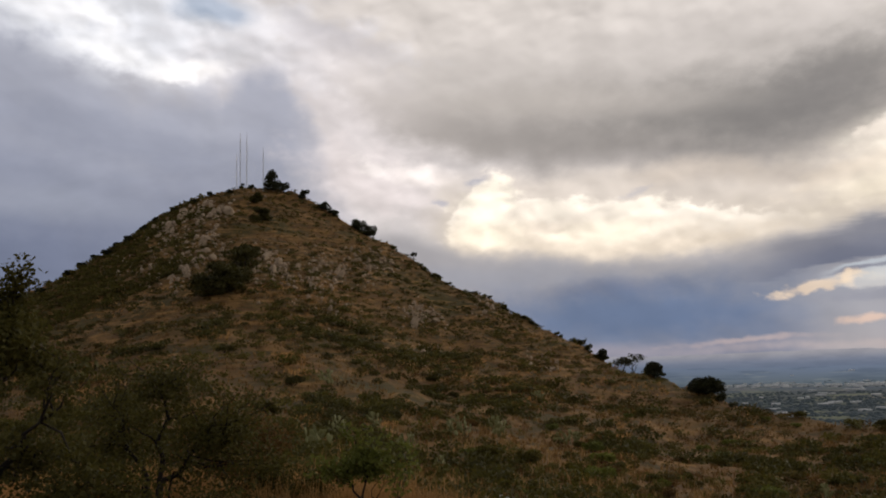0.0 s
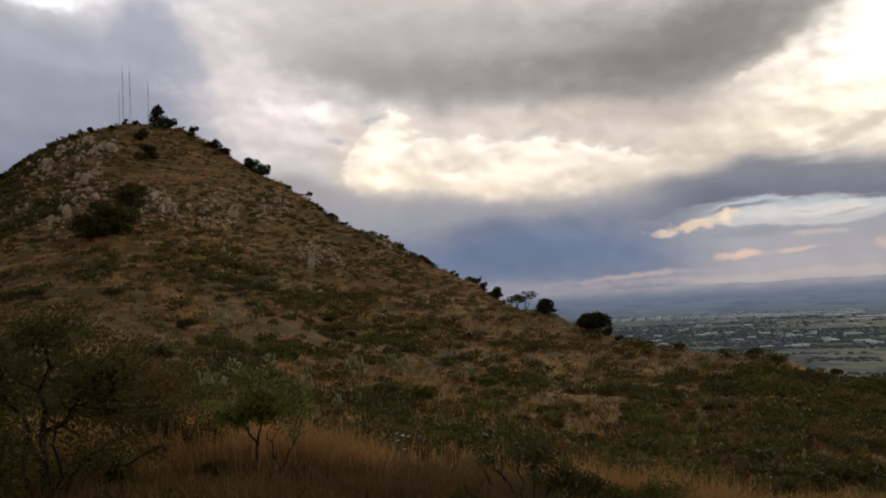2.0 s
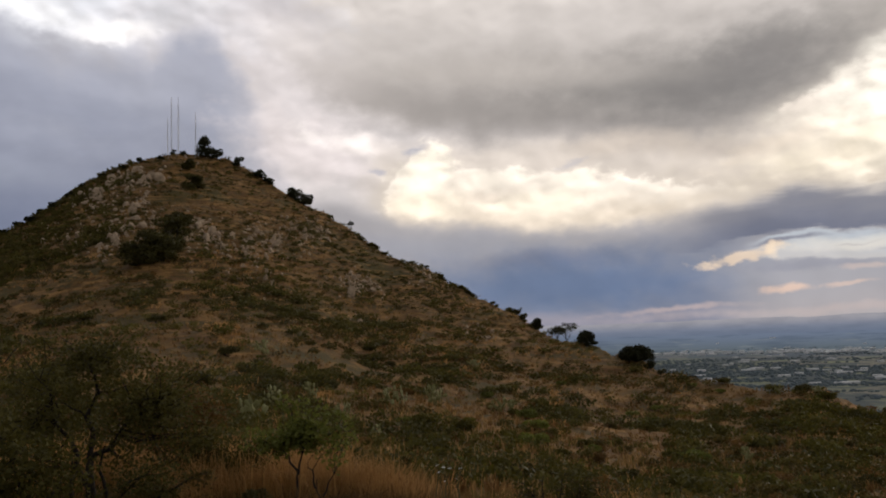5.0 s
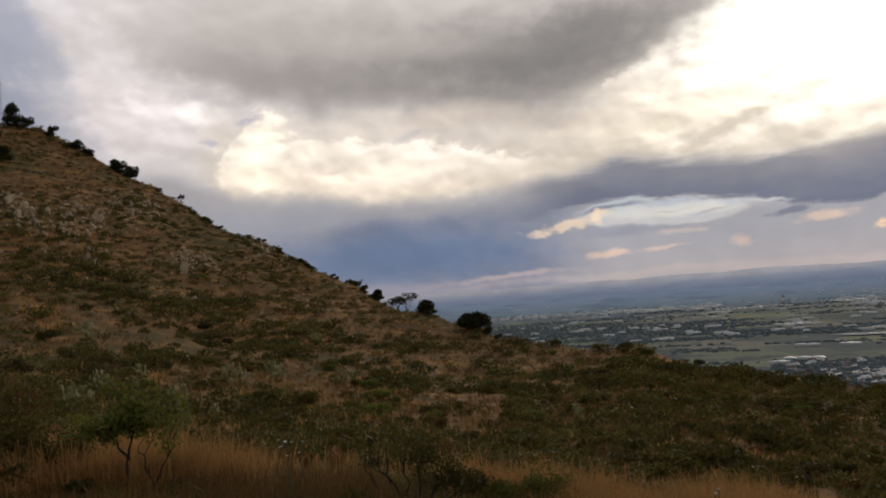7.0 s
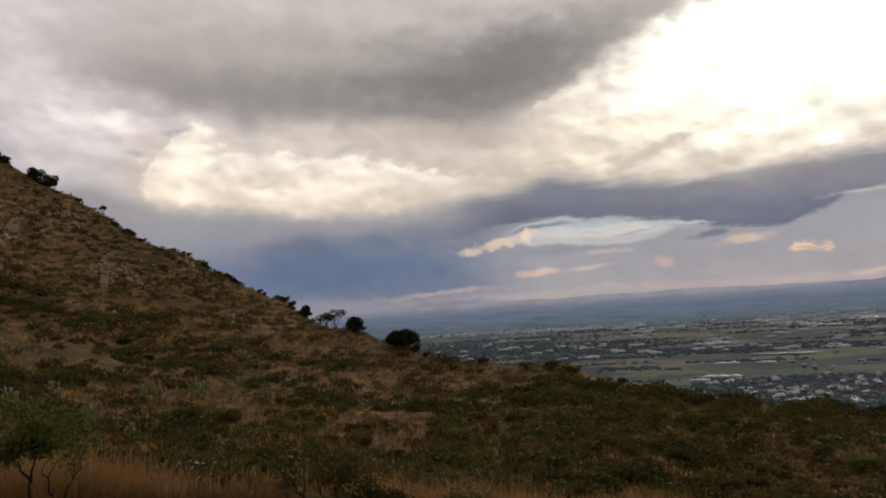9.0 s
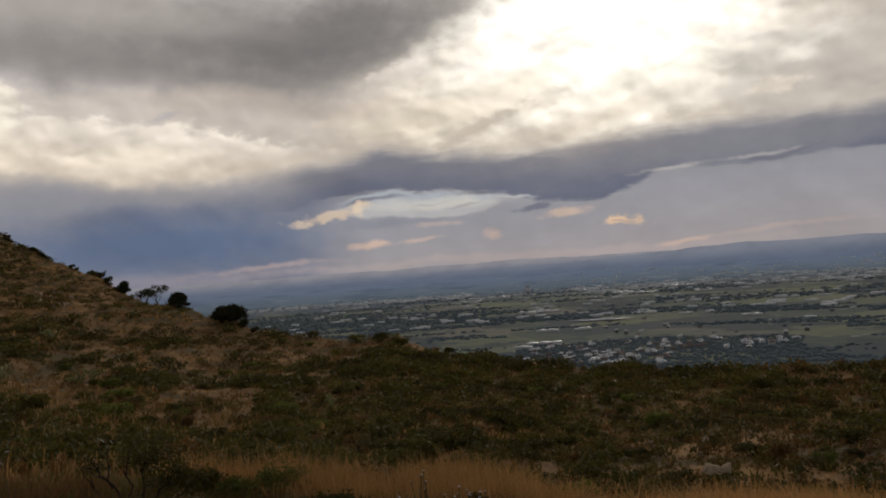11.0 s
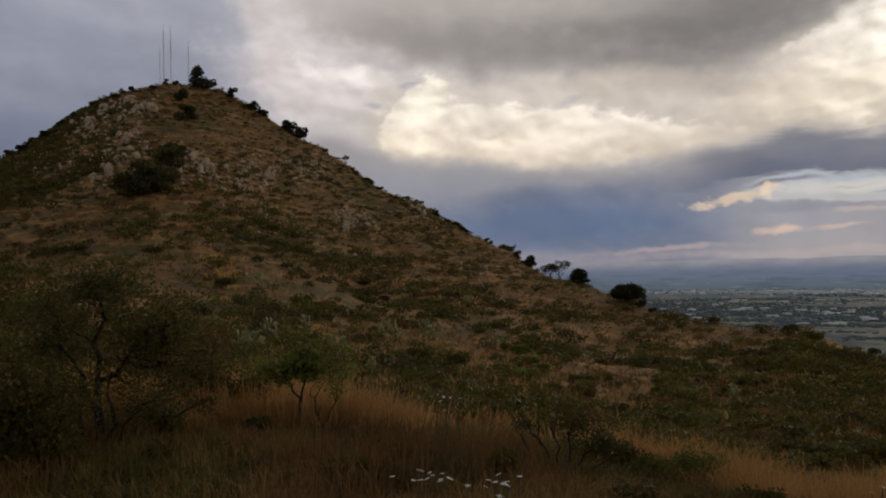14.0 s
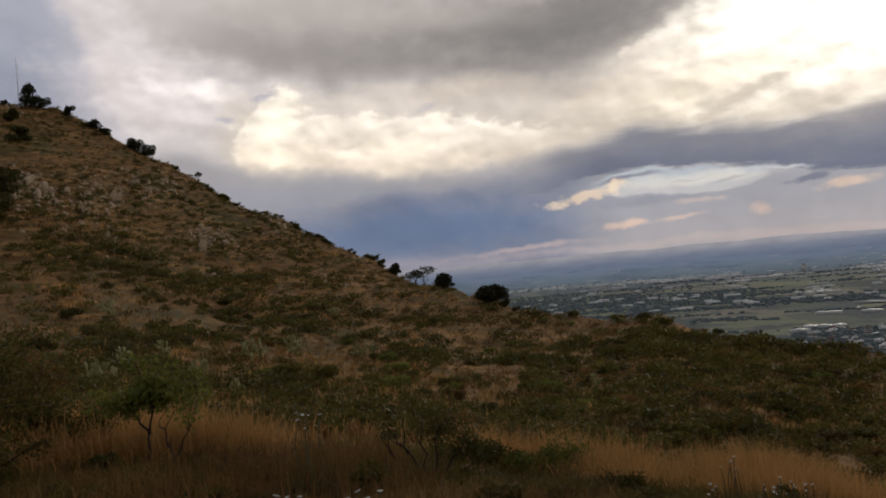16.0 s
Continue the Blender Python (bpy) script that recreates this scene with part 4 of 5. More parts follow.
for az0, el0, n, spread, size in CRAGS:
    size *= 0.85
    for k in range(n):
        az, el = az0 + rnd.gauss(0, spread * 0.6), el0 + rnd.gauss(0, spread * 0.34)
        r = meet(az, el)
        s = size * rnd.uniform(0.3, 1.1) ** 1.5
        p = spot(az, r)
        ob = new("boulder", rnd.choice(ROCKS))
        ob.matrix_basis = pose(p[0], p[1], p[2] - s * 0.1, rnd.uniform(-18, 18), rnd.uniform(-18, 18), rnd.uniform(0, 360)) @ Matrix.Diagonal((s, s, s * rnd.uniform(0.8, 1.3), 1))
        tagged(ob, "pale weathered boulder on the hillside", "rock", "boulders on the hill")
for az, el, s in ((33.7, -15.4, 0.42), (34.3, -15.3, 0.3), (33.0, -15.0, 0.2), (32.6, -14.0, 0.22), (32.9, -13.2, 0.2), (33.4, -14.4, 0.18), (26.7, -9.2, 0.4)):
    p = spot(az, meet(az, el, 10))
    ob = new("boulder", rnd.choice(ROCKS))
    ob.matrix_basis = pose(p[0], p[1], p[2] + s * 0.2, 10, 5, rnd.uniform(0, 360)) @ Matrix.Diagonal((s, s, s, 1))
    tagged(ob, "pale grey boulder among the bushes", "rock", "boulders in the dip")


def rubble():
    """Small stones round the crags, too many to count."""
    g = np.random.default_rng(88)
    bm = bmesh.new()
    bmesh.ops.create_icosphere(bm, subdivisions=1, radius=1.0)
    bm.verts.ensure_lookup_table()
    sv = np.array([tuple(v.co) for v in bm.verts])
    sf = np.array([[v.index for v in f.verts] for f in bm.faces])
    bm.free()
    pieces = []
    for az0, el0, n, spread, size in CRAGS:
        for k in range(n * 5):
            az, el = az0 + g.normal() * spread * 1.0, el0 + g.normal() * spread * 0.5
            r = meet(az, el)
            s = size * g.uniform(0.12, 0.36)
            v = sv * g.uniform(0.6, 1.2, sv.shape) * (s * g.uniform(0.8, 1.6), s, s * g.uniform(0.8, 1.5))
            pieces.append((v + np.array(spot(az, r)), sf))
    whole("rubble", fast_mesh("rubble", *joined(pieces), M_ROCK), (0, 0, 0), "loose pale stones strewn round the crags", "stones", kind="stuff")


rubble()


# ---- bushes ----
def bush_parts(seed, n, leaf, mat):
    g = random.Random(seed)
    lobes = []
    for i in range(g.randint(5, 8)):
        a, d = g.uniform(0, 6.28), g.uniform(0.1, 0.62)
        s = g.uniform(0.26, 0.46)
        lobes.append(((math.cos(a) * d, math.sin(a) * d, g.uniform(0.3, 0.75)), (s, s, s * 0.8)))
    stems = joined([tube(crooked((0, 0, -0.08), l[0], g, 3, 0.1), [0.035, 0.028, 0.02, 0.01], 4) for l in lobes])
    return fast_mesh("stems", *stems, M_BARK), fast_mesh("foliage", *fans(n, seed, leaf, lobes), mat), lobes


BUSHES = [bush_parts(100 + i, 1000, 0.075, m) for i, m in enumerate((M_LEAF, M_OLIVE, M_LEAF, M_OLIVE, M_FRESH, M_DRY, M_LEAF, M_DARK))]
TINTS = ("green leafy", "olive leafy", "dense green", "sparse olive", "bright green", "brown half-dry", "dull green", "dark evergreen")


def put_bush(k, az, r, size, tall=1.0, turn=0.0):
    p = spot(az, r)
    b = new("bush")
    b.matrix_basis = pose(p[0], p[1], p[2] - 0.03, 0, 0, turn) @ Matrix.Diagonal((size, size, size * tall, 1))
    tagged(b, TINTS[k] + " bush on the grassy slope", "bush", "bushes on the slope")
    part("woody_base", BUSHES[k][0], b), part("foliage", BUSHES[k][1], b)


rnd = random.Random(5)
# bushes that stand out
for az, el, k, s in ((-17.1, -2.5, 7, 0.9), (-18.7, -1.3, 7, 0.8), (-30.4, -3.3, 7, 1.2), (-25.9, -4.6, 7, 1.0), (-12.4, -7.4, 6, 1.0), (-14.8, -7.0, 6, 1.0), (-7.1, -7.2, 4, 1.0),
                     (-4.3, -4.0, 6, 1.0), (5.2, -8.2, 6, 1.0), (8.0, -11.4, 6, 1.2), (14.9, -13.0, 6, 0.9), (1.6, -3.6, 7, 0.9), (5.6, -4.3, 2, 0.9), (8.7, -4.9, 2, 1.3),
                     (10.4, -4.95, 7, 1.3), (11.9, -5.5, 2, 1.1), (15.2, -6.2, 2, 0.9), (27.1, -8.7, 6, 0.9), (36.6, -9.6, 6, 1.1), (18.8, -11.7, 6, 1.1), (29.5, -11.9, 4, 1.0),
                     (7.5, -11.7, 1, 1.0), (23.4, -13.3, 6, 1.0), (3.4, -9.5, 4, 1.1), (-21.4, -3.9, 7, 1.1), (-28.5, -1.2, 7, 1.2), (-33.0, 1.2, 7, 1.1)):
    put_bush(k, az, meet(az, el), s, rnd.uniform(0.7, 0.95), rnd.uniform(0, 360))
count = 0
while count < 235:
    az = rnd.uniform(-50, 48)
    r = rnd.uniform(14, 62)
    x, y = r * math.sin(radians(az)), r * math.cos(radians(az))
    if float(fbm(np.array(x * 0.07), np.array(y * 0.07), 41, 3)) < rnd.uniform(-0.25, 0.2) - (0.2 if az > 8 else 0):
        continue
    k = rnd.choice((0, 1, 2, 3, 3, 5, 6, 6, 7, 4 if r < 40 else 1))
    put_bush(k, az, r, rnd.uniform(0.3, 0.75) * (1.2 if az > 8 else 1), rnd.uniform(0.6, 0.9), rnd.uniform(0, 360))
    count += 1


# low dark bushes that break the line of the ridge
for k in range(46):
    az = rnd.choice((rnd.uniform(-13.5, -6.5), rnd.uniform(-18.5, -6.5), rnd.uniform(-22, -14)))
    put_bush(rnd.choice((7, 7, 6, 2)), az, ridge_r(az, rnd.uniform(0.0, 2.0)), rnd.uniform(0.6, 1.25), rnd.uniform(0.7, 1.1), rnd.uniform(0, 360))
# fresh green bushes in the dip
for az, el, sz in ((-7.7, -6.5, 1.0), (1.1, -6.0, 0.9), (-10.4, -4.9, 0.8), (-0.6, -6.4, 0.9), (4.3, -6.4, 0.9), (0.6, -7.0, 1.0), (3.6, -4.5, 0.8), (-5.3, -4.2, 0.8), (11.6, -5.4, 0.8), (5.4, -4.9, 0.8), (-7.4, -8.3, 0.9),
                   (-16.2, -6.6, 0.8), (-21.8, -6.4, 0.9), (9.6, -7.2, 0.9), (14.5, -8.8, 0.9), (21.4, -9.6, 0.9), (27.8, -10.4, 0.8), (34.0, -10.8, 0.9)):
    put_bush(4, az, meet(az, el), sz, rnd.uniform(0.7, 0.95), rnd.uniform(0, 360))


def scrub_field(name, n, seed, mat, label, per, leaf, size, az0, az1, r0, r1, bias, thick=0.0):
    """Bushes too many to count, as one object."""
    g = np.random.default_rng(seed)
    az, lr = g.uniform(az0, az1, n * 4), g.uniform(0, 1, n * 4)
    r = r0 + (r1 - r0) * lr ** 0.8
    x, y = r * np.sin(np.radians(az)), r * np.cos(np.radians(az))
    far = np.interp(az, FAR_AZ, FAR_R)
    ok = (r < far + 2) & (fbm(x * 0.045, y * 0.045, seed, 4) + thick * np.clip((az + 5) / 20, 0, 1) + 0.5 * ledges(land(x, y), az) > bias + g.uniform(-0.2, 0.2, n * 4))
    x, y, r = x[ok][:n], y[ok][:n], r[ok][:n]
    m = len(x)
    z = land(x, y)
    s = g.uniform(size[0], size[1], m) * g.uniform(0.6, 1.2, m) * np.clip(0.5 + r / 90, 0.6, 1.6)
    c = np.repeat(np.stack([x, y, z], 1), per, 0)
    sp = np.repeat(s, per)[:, None]
    d = g.normal(size=(m * per, 3))
    d /= np.linalg.norm(d, axis=1)[:, None]
    c = c + d * sp * g.uniform(0.3, 1.05, (m * per, 1)) * (1.15, 1.15, 0.5) + np.array((0, 0, 0.4)) * sp
    u, v = g.normal(size=(m * per, 3)), g.normal(size=(m * per, 3))
    u /= np.linalg.norm(u, axis=1)[:, None]
    v = np.cross(u, v)
    v /= np.linalg.norm(v, axis=1)[:, None]
    q = leaf * (1.45 if r1 < 130 else 1.1) * sp * g.uniform(0.6, 1.3, (m * per, 1))
    quads = np.stack([c - u * q, c + v * q * 0.7, c + u * q, c - v * q * 0.7], 1).reshape(-1, 3)
    whole(name, fast_mesh(name, quads, np.arange(m * per * 4).reshape(-1, 4), mat), (0, 0, 0), label, "bushes", kind="stuff")


scrub_field("dark_scrub", 300, 61, M_LEAF, "scattered dark evergreen bushes over the hill", 80, 0.16, (0.35, 0.8), -52, 48, 60, 245, 0.08)
scrub_field("green_scrub", 1300, 62, M_GREENGRASS, "dull green low bushes over the slopes", 60, 0.15, (0.3, 0.65), -52, 48, 30, 245, -0.02, 0.2)
scrub_field("olive_scrub", 1500, 63, M_OLIVE, "olive and brownish low bushes over the slopes", 56, 0.15, (0.3, 0.6), -52, 48, 26, 245, -0.05, 0.2)
scrub_field("dry_scrub", 1300, 64, M_DRY, "rusty half-dry low bushes over the slopes", 40, 0.15, (0.25, 0.5), -52, 48, 22, 245, -0.05, 0.15)
scrub_field("dip_scrub", 620, 73, M_THORN, "dark green bushes crowding the dip", 110, 0.1, (0.4, 0.85), -52, 6, 15, 62, 0.02)
scrub_field("dip_green_scrub", 420, 74, M_LEAF, "green bushes crowding the dip", 110, 0.1, (0.35, 0.7), -52, 6, 15, 62, 0.0)
scrub_field("mid_scrub", 420, 75, M_THORN, "dark green bushes on the lower hill", 90, 0.12, (0.4, 0.75), -52, 10, 50, 120, 0.1)
scrub_field("crest_scrub", 750, 66, M_THORN, "dark green bushes on the upper hill", 30, 0.24, (0.25, 0.55), -50, -12, 110, 250, 0.0)
scrub_field("crest_dry_scrub", 900, 67, M_OLIVE, "olive bushes on the upper hill", 28, 0.24, (0.25, 0.5), -50, -12, 110, 250, -0.1)
scrub_field("west_scrub", 1000, 68, M_GREENGRASS, "dense green bushes on the flank of the hill", 44, 0.22, (0.4, 0.75), -52, -34.5, 160, 240, -0.15)
scrub_field("slope_scrub", 800, 65, M_LEAF, "dense green bushes in the dip below", 80, 0.12, (0.35, 0.7), 2, 50, 14, 78, 0.0, 0.1)
scrub_field("slope_dry_scrub", 300, 69, M_DRY, "rusty bushes in the dip below", 70, 0.12, (0.3, 0.55), 2, 50, 14, 78, -0.1, 0.1)
scrub_field("slope_dark_scrub", 500, 72, M_THORN, "dark green bushes in the dip below", 80, 0.12, (0.35, 0.75), 2, 50, 14, 78, 0.0, 0.1)
scrub_field("slope_olive_scrub", 450, 70, M_OLIVE, "olive bushes in the dip below", 70, 0.12, (0.3, 0.65), 2, 50, 14, 78, -0.1, 0.1)


# ---- prickly pears ----
def pad_mesh():
    bm = bmesh.new()
    bmesh.ops.create_uvsphere(bm, u_segments=10, v_segments=7, radius=1.0)
    for v in bm.verts:
        w = 0.72 + 0.28 * v.co.z
        v.co = Vector((v.co.x * 0.36 * w, v.co.y * 0.075, (v.co.z + 1) * 0.5))
    for f in bm.faces:
        f.smooth = True
    me = bpy.data.meshes.new("pad")
    bm.to_mesh(me), bm.free()
    me.materials.append(M_CACTUS)
    return me


PAD = pad_mesh()


def put_cactus(az, r, size, seed):
    g = random.Random(seed)
    p = spot(az, r)
    c = thing("prickly_pear", (p[0], p[1], p[2] - 0.05), "pale green prickly pear cactus with many flat pads", "cactus", "cacti on the slope")
    stack = [(Vector((g.uniform(-0.25, 0.25) * size, g.uniform(-0.2, 0.2) * size, 0)), g.uniform(-30, 30), g.uniform(0, 180), 0) for _ in range(4)]
    made = 0
    while stack and made < 20:
        at, tilt, turn, level = stack.pop(0)
        s = size * g.uniform(0.34, 0.46) * (0.92 ** level)
        ob = part("pad", PAD, c)
        m = Matrix.Translation(at) @ Euler((radians(g.uniform(-18, 18)), radians(tilt), radians(turn))).to_matrix().to_4x4() @ Matrix.Diagonal((s, s, s, 1))
        ob.matrix_basis = m
        made += 1
        if level < 3:
            for side in ((-1, 1) if g.random() < 0.75 else (g.choice((-1, 1)),)):
                tip = m @ Vector((side * 0.17, 0, 0.93))
                stack.append((tip, tilt + side * g.uniform(15, 42), turn + g.uniform(-35, 35), level + 1))
    return c


for i, (az, el, s) in enumerate(((-25.9, -1.2, 1.3), (-25.6, -4.7, 1.0), (-27.3, -5.9, 1.0), (-26.7, -5.9, 0.8), (-17.3, -5.2, 1.1), (-16.6, -5.2, 1.0), (-14.5, -5.2, 1.3), (-14.0, -5.3, 1.1),
                                 (-9.4, -5.9, 1.1), (6.9, -9.4, 0.9), (-20.5, -6.0, 0.9), (-18.4, -7.5, 0.6), (-11.2, -2.9, 1.1), (0.2, -7.3, 0.9), (12.2, -8.9, 0.8),
                                 (-24.8, -5.0, 1.0), (-39.5, -4.4, 1.0), (-22.8, -4.4, 0.9), (-8.8, -5.8, 0.8), (9.0, -5.0, 1.0), (11.4, -5.2, 1.0))):
    put_cactus(az, meet(az, el), s, 300 + i)


# ---- the small trees and shrubs close by ----
at = spot(-37.4, 9.4)
left = build_shrubby_tree("thorn_tree", at, [((0, 0, 0), (0.05, 0, 0.95), 0.062), ((-0.12, 0, 0), (-0.2, 0, 0.8), 0.03), ((0.16, 0, 0), (0.2, 0, 0.9), 0.026), ((0, 0, 0.5), (-0.45, 0, 1.35), 0.032), ((0.03, 0, 0.7), (0.5, 0.1, 1.2), 0.03),
                                      ((0.05, 0, 0.9), (0.1, 0, 1.8), 0.028), ((0.2, 0, 0), (0.55, -0.1, 0.55), 0.02)], 401,
                   "dark thorn tree with feathery olive leaves and crooked stems", M_THORN, 9500, 0.02,
                   [((-0.85, 0, 1.1), (0.6, 0.45, 0.38)), ((-0.3, 0, 1.6), (0.6, 0.45, 0.34)), ((0.3, 0, 1.8), (0.6, 0.45, 0.3)), ((0.8, 0.1, 1.4), (0.6, 0.45, 0.34)),
                    ((1.3, 0.1, 1.1), (0.4, 0.35, 0.3)), ((-1.0, 0, 0.6), (0.45, 0.35, 0.4)), ((0.15, 0, 1.2), (0.65, 0.45, 0.4)), ((0.8, -0.1, 0.65), (0.5, 0.35, 0.3)),
                    ((-0.6, 0.1, 1.95), (0.3, 0.3, 0.2)), ((1.15, 0, 1.6), (0.3, 0.3, 0.2))], 8, "tree")
at = spot(-33.2, 9.3)
build_shrubby_tree("fallen_branch", at, [((-0.35, 0, 0.1), (0.55, 0.05, 0.62), 0.018), ((-0.1, 0, 0.02), (0.0, 0, 0.4), 0.012)], 402,
                   "low branch with a few dark leaves leaning out of the grass", M_OLIVE, 700, 0.018, [((0.35, 0, 0.52), (0.25, 0.12, 0.1)), ((-0.1, 0, 0.35), (0.25, 0.2, 0.2))], 5, "branch")
at = spot(-48.0, 8.6)
build_shrubby_tree("thorn_tree", at, [((0, 0, 0), (0.1, 0, 1.6), 0.07), ((0.05, 0, 0.8), (0.75, 0, 1.5), 0.035), ((0.1, 0, 1.3), (0.35, 0, 2.5), 0.035), ((0.0, 0, 0.3), (0.95, 0, 0.75), 0.025)], 403,
                   "tall dark thorn tree with layered feathery foliage", M_THORN, 6500, 0.024,
                   [((0.25, 0, 2.35), (0.5, 0.45, 0.3)), ((0.75, 0, 2.15), (0.45, 0.35, 0.2)), ((-0.3, 0, 2.2), (0.5, 0.4, 0.3)), ((0.3, 0, 2.75), (0.25, 0.2, 0.3)),
                    ((0.8, 0, 1.15), (0.55, 0.4, 0.25)), ((0.9, 0, 2.0), (0.3, 0.3, 0.12))], 8, "tree")
at = spot(-44.5, 8.4)
build_shrubby_tree("leafy_shrub", at, [((0, 0, 0), (0, 0, 0.5), 0.02), ((0, 0, 0), (-0.3, 0, 0.5), 0.016), ((0, 0, 0), (0.3, 0, 0.45), 0.016)], 404,
                   "dense green shrub under the thorn trees", M_LEAF, 4500, 0.02, [((0, 0, 0.55), (0.5, 0.4, 0.3)), ((-0.5, 0, 0.45), (0.4, 0.3, 0.3)), ((0.45, 0, 0.4), (0.4, 0.3, 0.25))], 7, "shrub")
at = spot(-32.6, 11.4)
build_shrubby_tree("rusty_shrub", at, [((0, 0, 0), (0, 0, 1.1), 0.02), ((0, 0, 0), (0.3, 0, 1.2), 0.016), ((0, 0, 0), (-0.3, 0, 1.1), 0.016)], 405,
                   "shrub with rust-brown and olive leaves", M_DRY, 2600, 0.022, [((0.0, 0, 1.4), (0.5, 0.4, 0.22)), ((0.5, 0, 1.15), (0.4, 0.3, 0.25)), ((-0.45, 0, 1.1), (0.4, 0.3, 0.25)), ((0.1, 0, 0.9), (0.5, 0.3, 0.25))], 7, "shrub")
at = spot(-28.6, 11.0)
build_shrubby_tree("leafy_shrub", at, [((0, 0, 0), (0, 0, 0.6), 0.02), ((0, 0, 0), (0.3, 0, 0.6), 0.016), ((0, 0, 0), (-0.3, 0, 0.6), 0.016)], 408,
                   "dark green shrub behind the thorn tree", M_LEAF, 3600, 0.022, [((0.0, 0, 0.75), (0.6, 0.4, 0.25)), ((0.5, 0, 0.6), (0.4, 0.3, 0.22)), ((-0.55, 0, 0.7), (0.45, 0.3, 0.3))], 7, "shrub")
at = spot(-24.0, 9.35)
build_shrubby_tree("sapling", at, [((0, 0, 0), (0.0, 0, 0.62), 0.02), ((0, 0, 0.55), (-0.2, 0, 0.85), 0.014), ((0, 0, 0.55), (0.08, 0, 0.9), 0.014),
                                   ((0.28, 0, 0), (0.22, 0, 0.5), 0.013), ((0.25, 0, 0.25), (0.45, 0, 0.6), 0.011), ((0.2, 0, 0.4), (0.12, 0, 0.7), 0.011)], 406,
                   "slender sapling with bright green leaves over a bare stem", M_FRESH, 1400, 0.026,
                   [((-0.45, 0, 0.96), (0.22, 0.2, 0.13)), ((-0.16, 0, 1.04), (0.28, 0.22, 0.2)), ((0.18, 0, 1.14), (0.26, 0.22, 0.2)), ((0.48, 0, 1.0), (0.22, 0.2, 0.15)),
                    ((-0.02, 0, 0.98), (0.24, 0.2, 0.14)), ((-0.2, 0, 1.32), (0.17, 0.15, 0.14)), ((0.56, 0, 1.12), (0.16, 0.14, 0.12)), ((0.15, 0, 1.36), (0.14, 0.12, 0.1))], 6, "tree")
at = spot(-41.2, 8.2)
build_shrubby_tree("leafy_shrub", at, [((0, 0, 0), (0.05, 0, 0.8), 0.024), ((0, 0, 0), (-0.35, 0, 0.7), 0.018), ((0, 0, 0), (0.3, 0, 0.6), 0.018)], 409,
                   "tall dark green shrub beside the thorn tree", M_LEAF, 2900, 0.021, [((0, 0, 0.95), (0.45, 0.4, 0.3)), ((-0.45, 0, 0.75), (0.4, 0.3, 0.35)), ((0.3, 0, 0.6), (0.35, 0.3, 0.35)), ((-0.1, 0, 0.4), (0.5, 0.35, 0.3))], 7, "shrub")
at = spot(-5.4, 9.3)
build_shrubby_tree("thorn_shrub", at, [((0, 0, 0), (-0.34, 0, 0.55), 0.016), ((-0.24, 0, 0.4), (-0.5, 0, 0.78), 0.012), ((0, 0, 0), (-0.12, 0, 0.7), 0.014), ((0, 0, 0), (0.12, 0, 0.66), 0.014),
                                       ((0, 0, 0), (0.42, 0.05, 0.5), 0.016), ((0.05, 0, 0.02), (0.55, 0, 0.3), 0.012), ((-0.3, 0, 0.48), (-0.26, 0, 0.86), 0.009), ((-0.1, 0, 0.5), (-0.02, 0, 0.88), 0.009)], 407,
                   "half-bare thorn shrub with forked grey branches", M_THORN, 1500, 0.017,
                   [((0.15, 0, 0.82), (0.26, 0.2, 0.16)), ((0.42, 0, 0.68), (0.22, 0.2, 0.18)), ((0.55, 0, 0.42), (0.2, 0.15, 0.1)), ((0.25, 0, 0.4), (0.3, 0.2, 0.22)), ((-0.42, 0, 0.72), (0.16, 0.1, 0.12))], 11, "shrub")
bare = build_shrubby_tree("bare_twig", spot(-7.6, 9.5), [((0, 0, 0), (-0.1, 0, 0.55), 0.01), ((-0.06, 0, 0.3), (-0.22, 0, 0.62), 0.008)], 421,
                          "bare forked twig rising from the grass", M_THORN, 0, 0.02, [((-0.12, 0, 0.62), (0.14, 0.1, 0.1))], 6, "twig")
for az, r, s, sd, m, l in ((-1.6, 7.6, 0.75, 411, M_LEAF, "low dark green shrub in the dry grass"), (2.2, 11.4, 1.2, 412, M_FRESH, "fresh green shrub past the grass brow"),
                           (-21.0, 7.2, 0.6, 413, M_LEAF, "small green herb clump in the dry grass"), (-2.6, 11.6, 1.1, 414, M_LEAF, "olive leafy shrub in the dry grass"),
                           (7.6, 9.6, 0.7, 415, M_LEAF, "dark green shrub past the grass brow"), (-18.5, 11.3, 0.5, 416, M_FRESH, "small upright green herb in the grass"),
                           (17.0, 5.9, 0.5, 417, M_LEAF, "small green herb clump with flowers"), (24.5, 6.4, 0.5, 418, M_OLIVE, "small olive herb clump in the grass"),
                           (-29.0, 8.3, 0.6, 420, M_LEAF, "low green herb clump in the grass")):
    build_shrubby_tree("low_shrub", spot(az, r), [((0, 0, 0), (0.1 * s, 0, 0.35 * s), 0.012), ((0, 0, 0), (-0.25 * s, 0, 0.3 * s), 0.01), ((0, 0, 0), (0.3 * s, 0, 0.28 * s), 0.01)], sd, l, m,
                       int(1900 * s), 0.02, [((0, 0, 0.36 * s), (0.35 * s, 0.3 * s, 0.16 * s)), ((0.35 * s, 0, 0.28 * s), (0.25 * s, 0.2 * s, 0.16 * s)), ((-0.35 * s, 0, 0.28 * s), (0.25 * s, 0.2 * s, 0.16 * s))], 6, "shrub")


# herbs scattered through the grass
rnd = random.Random(51)
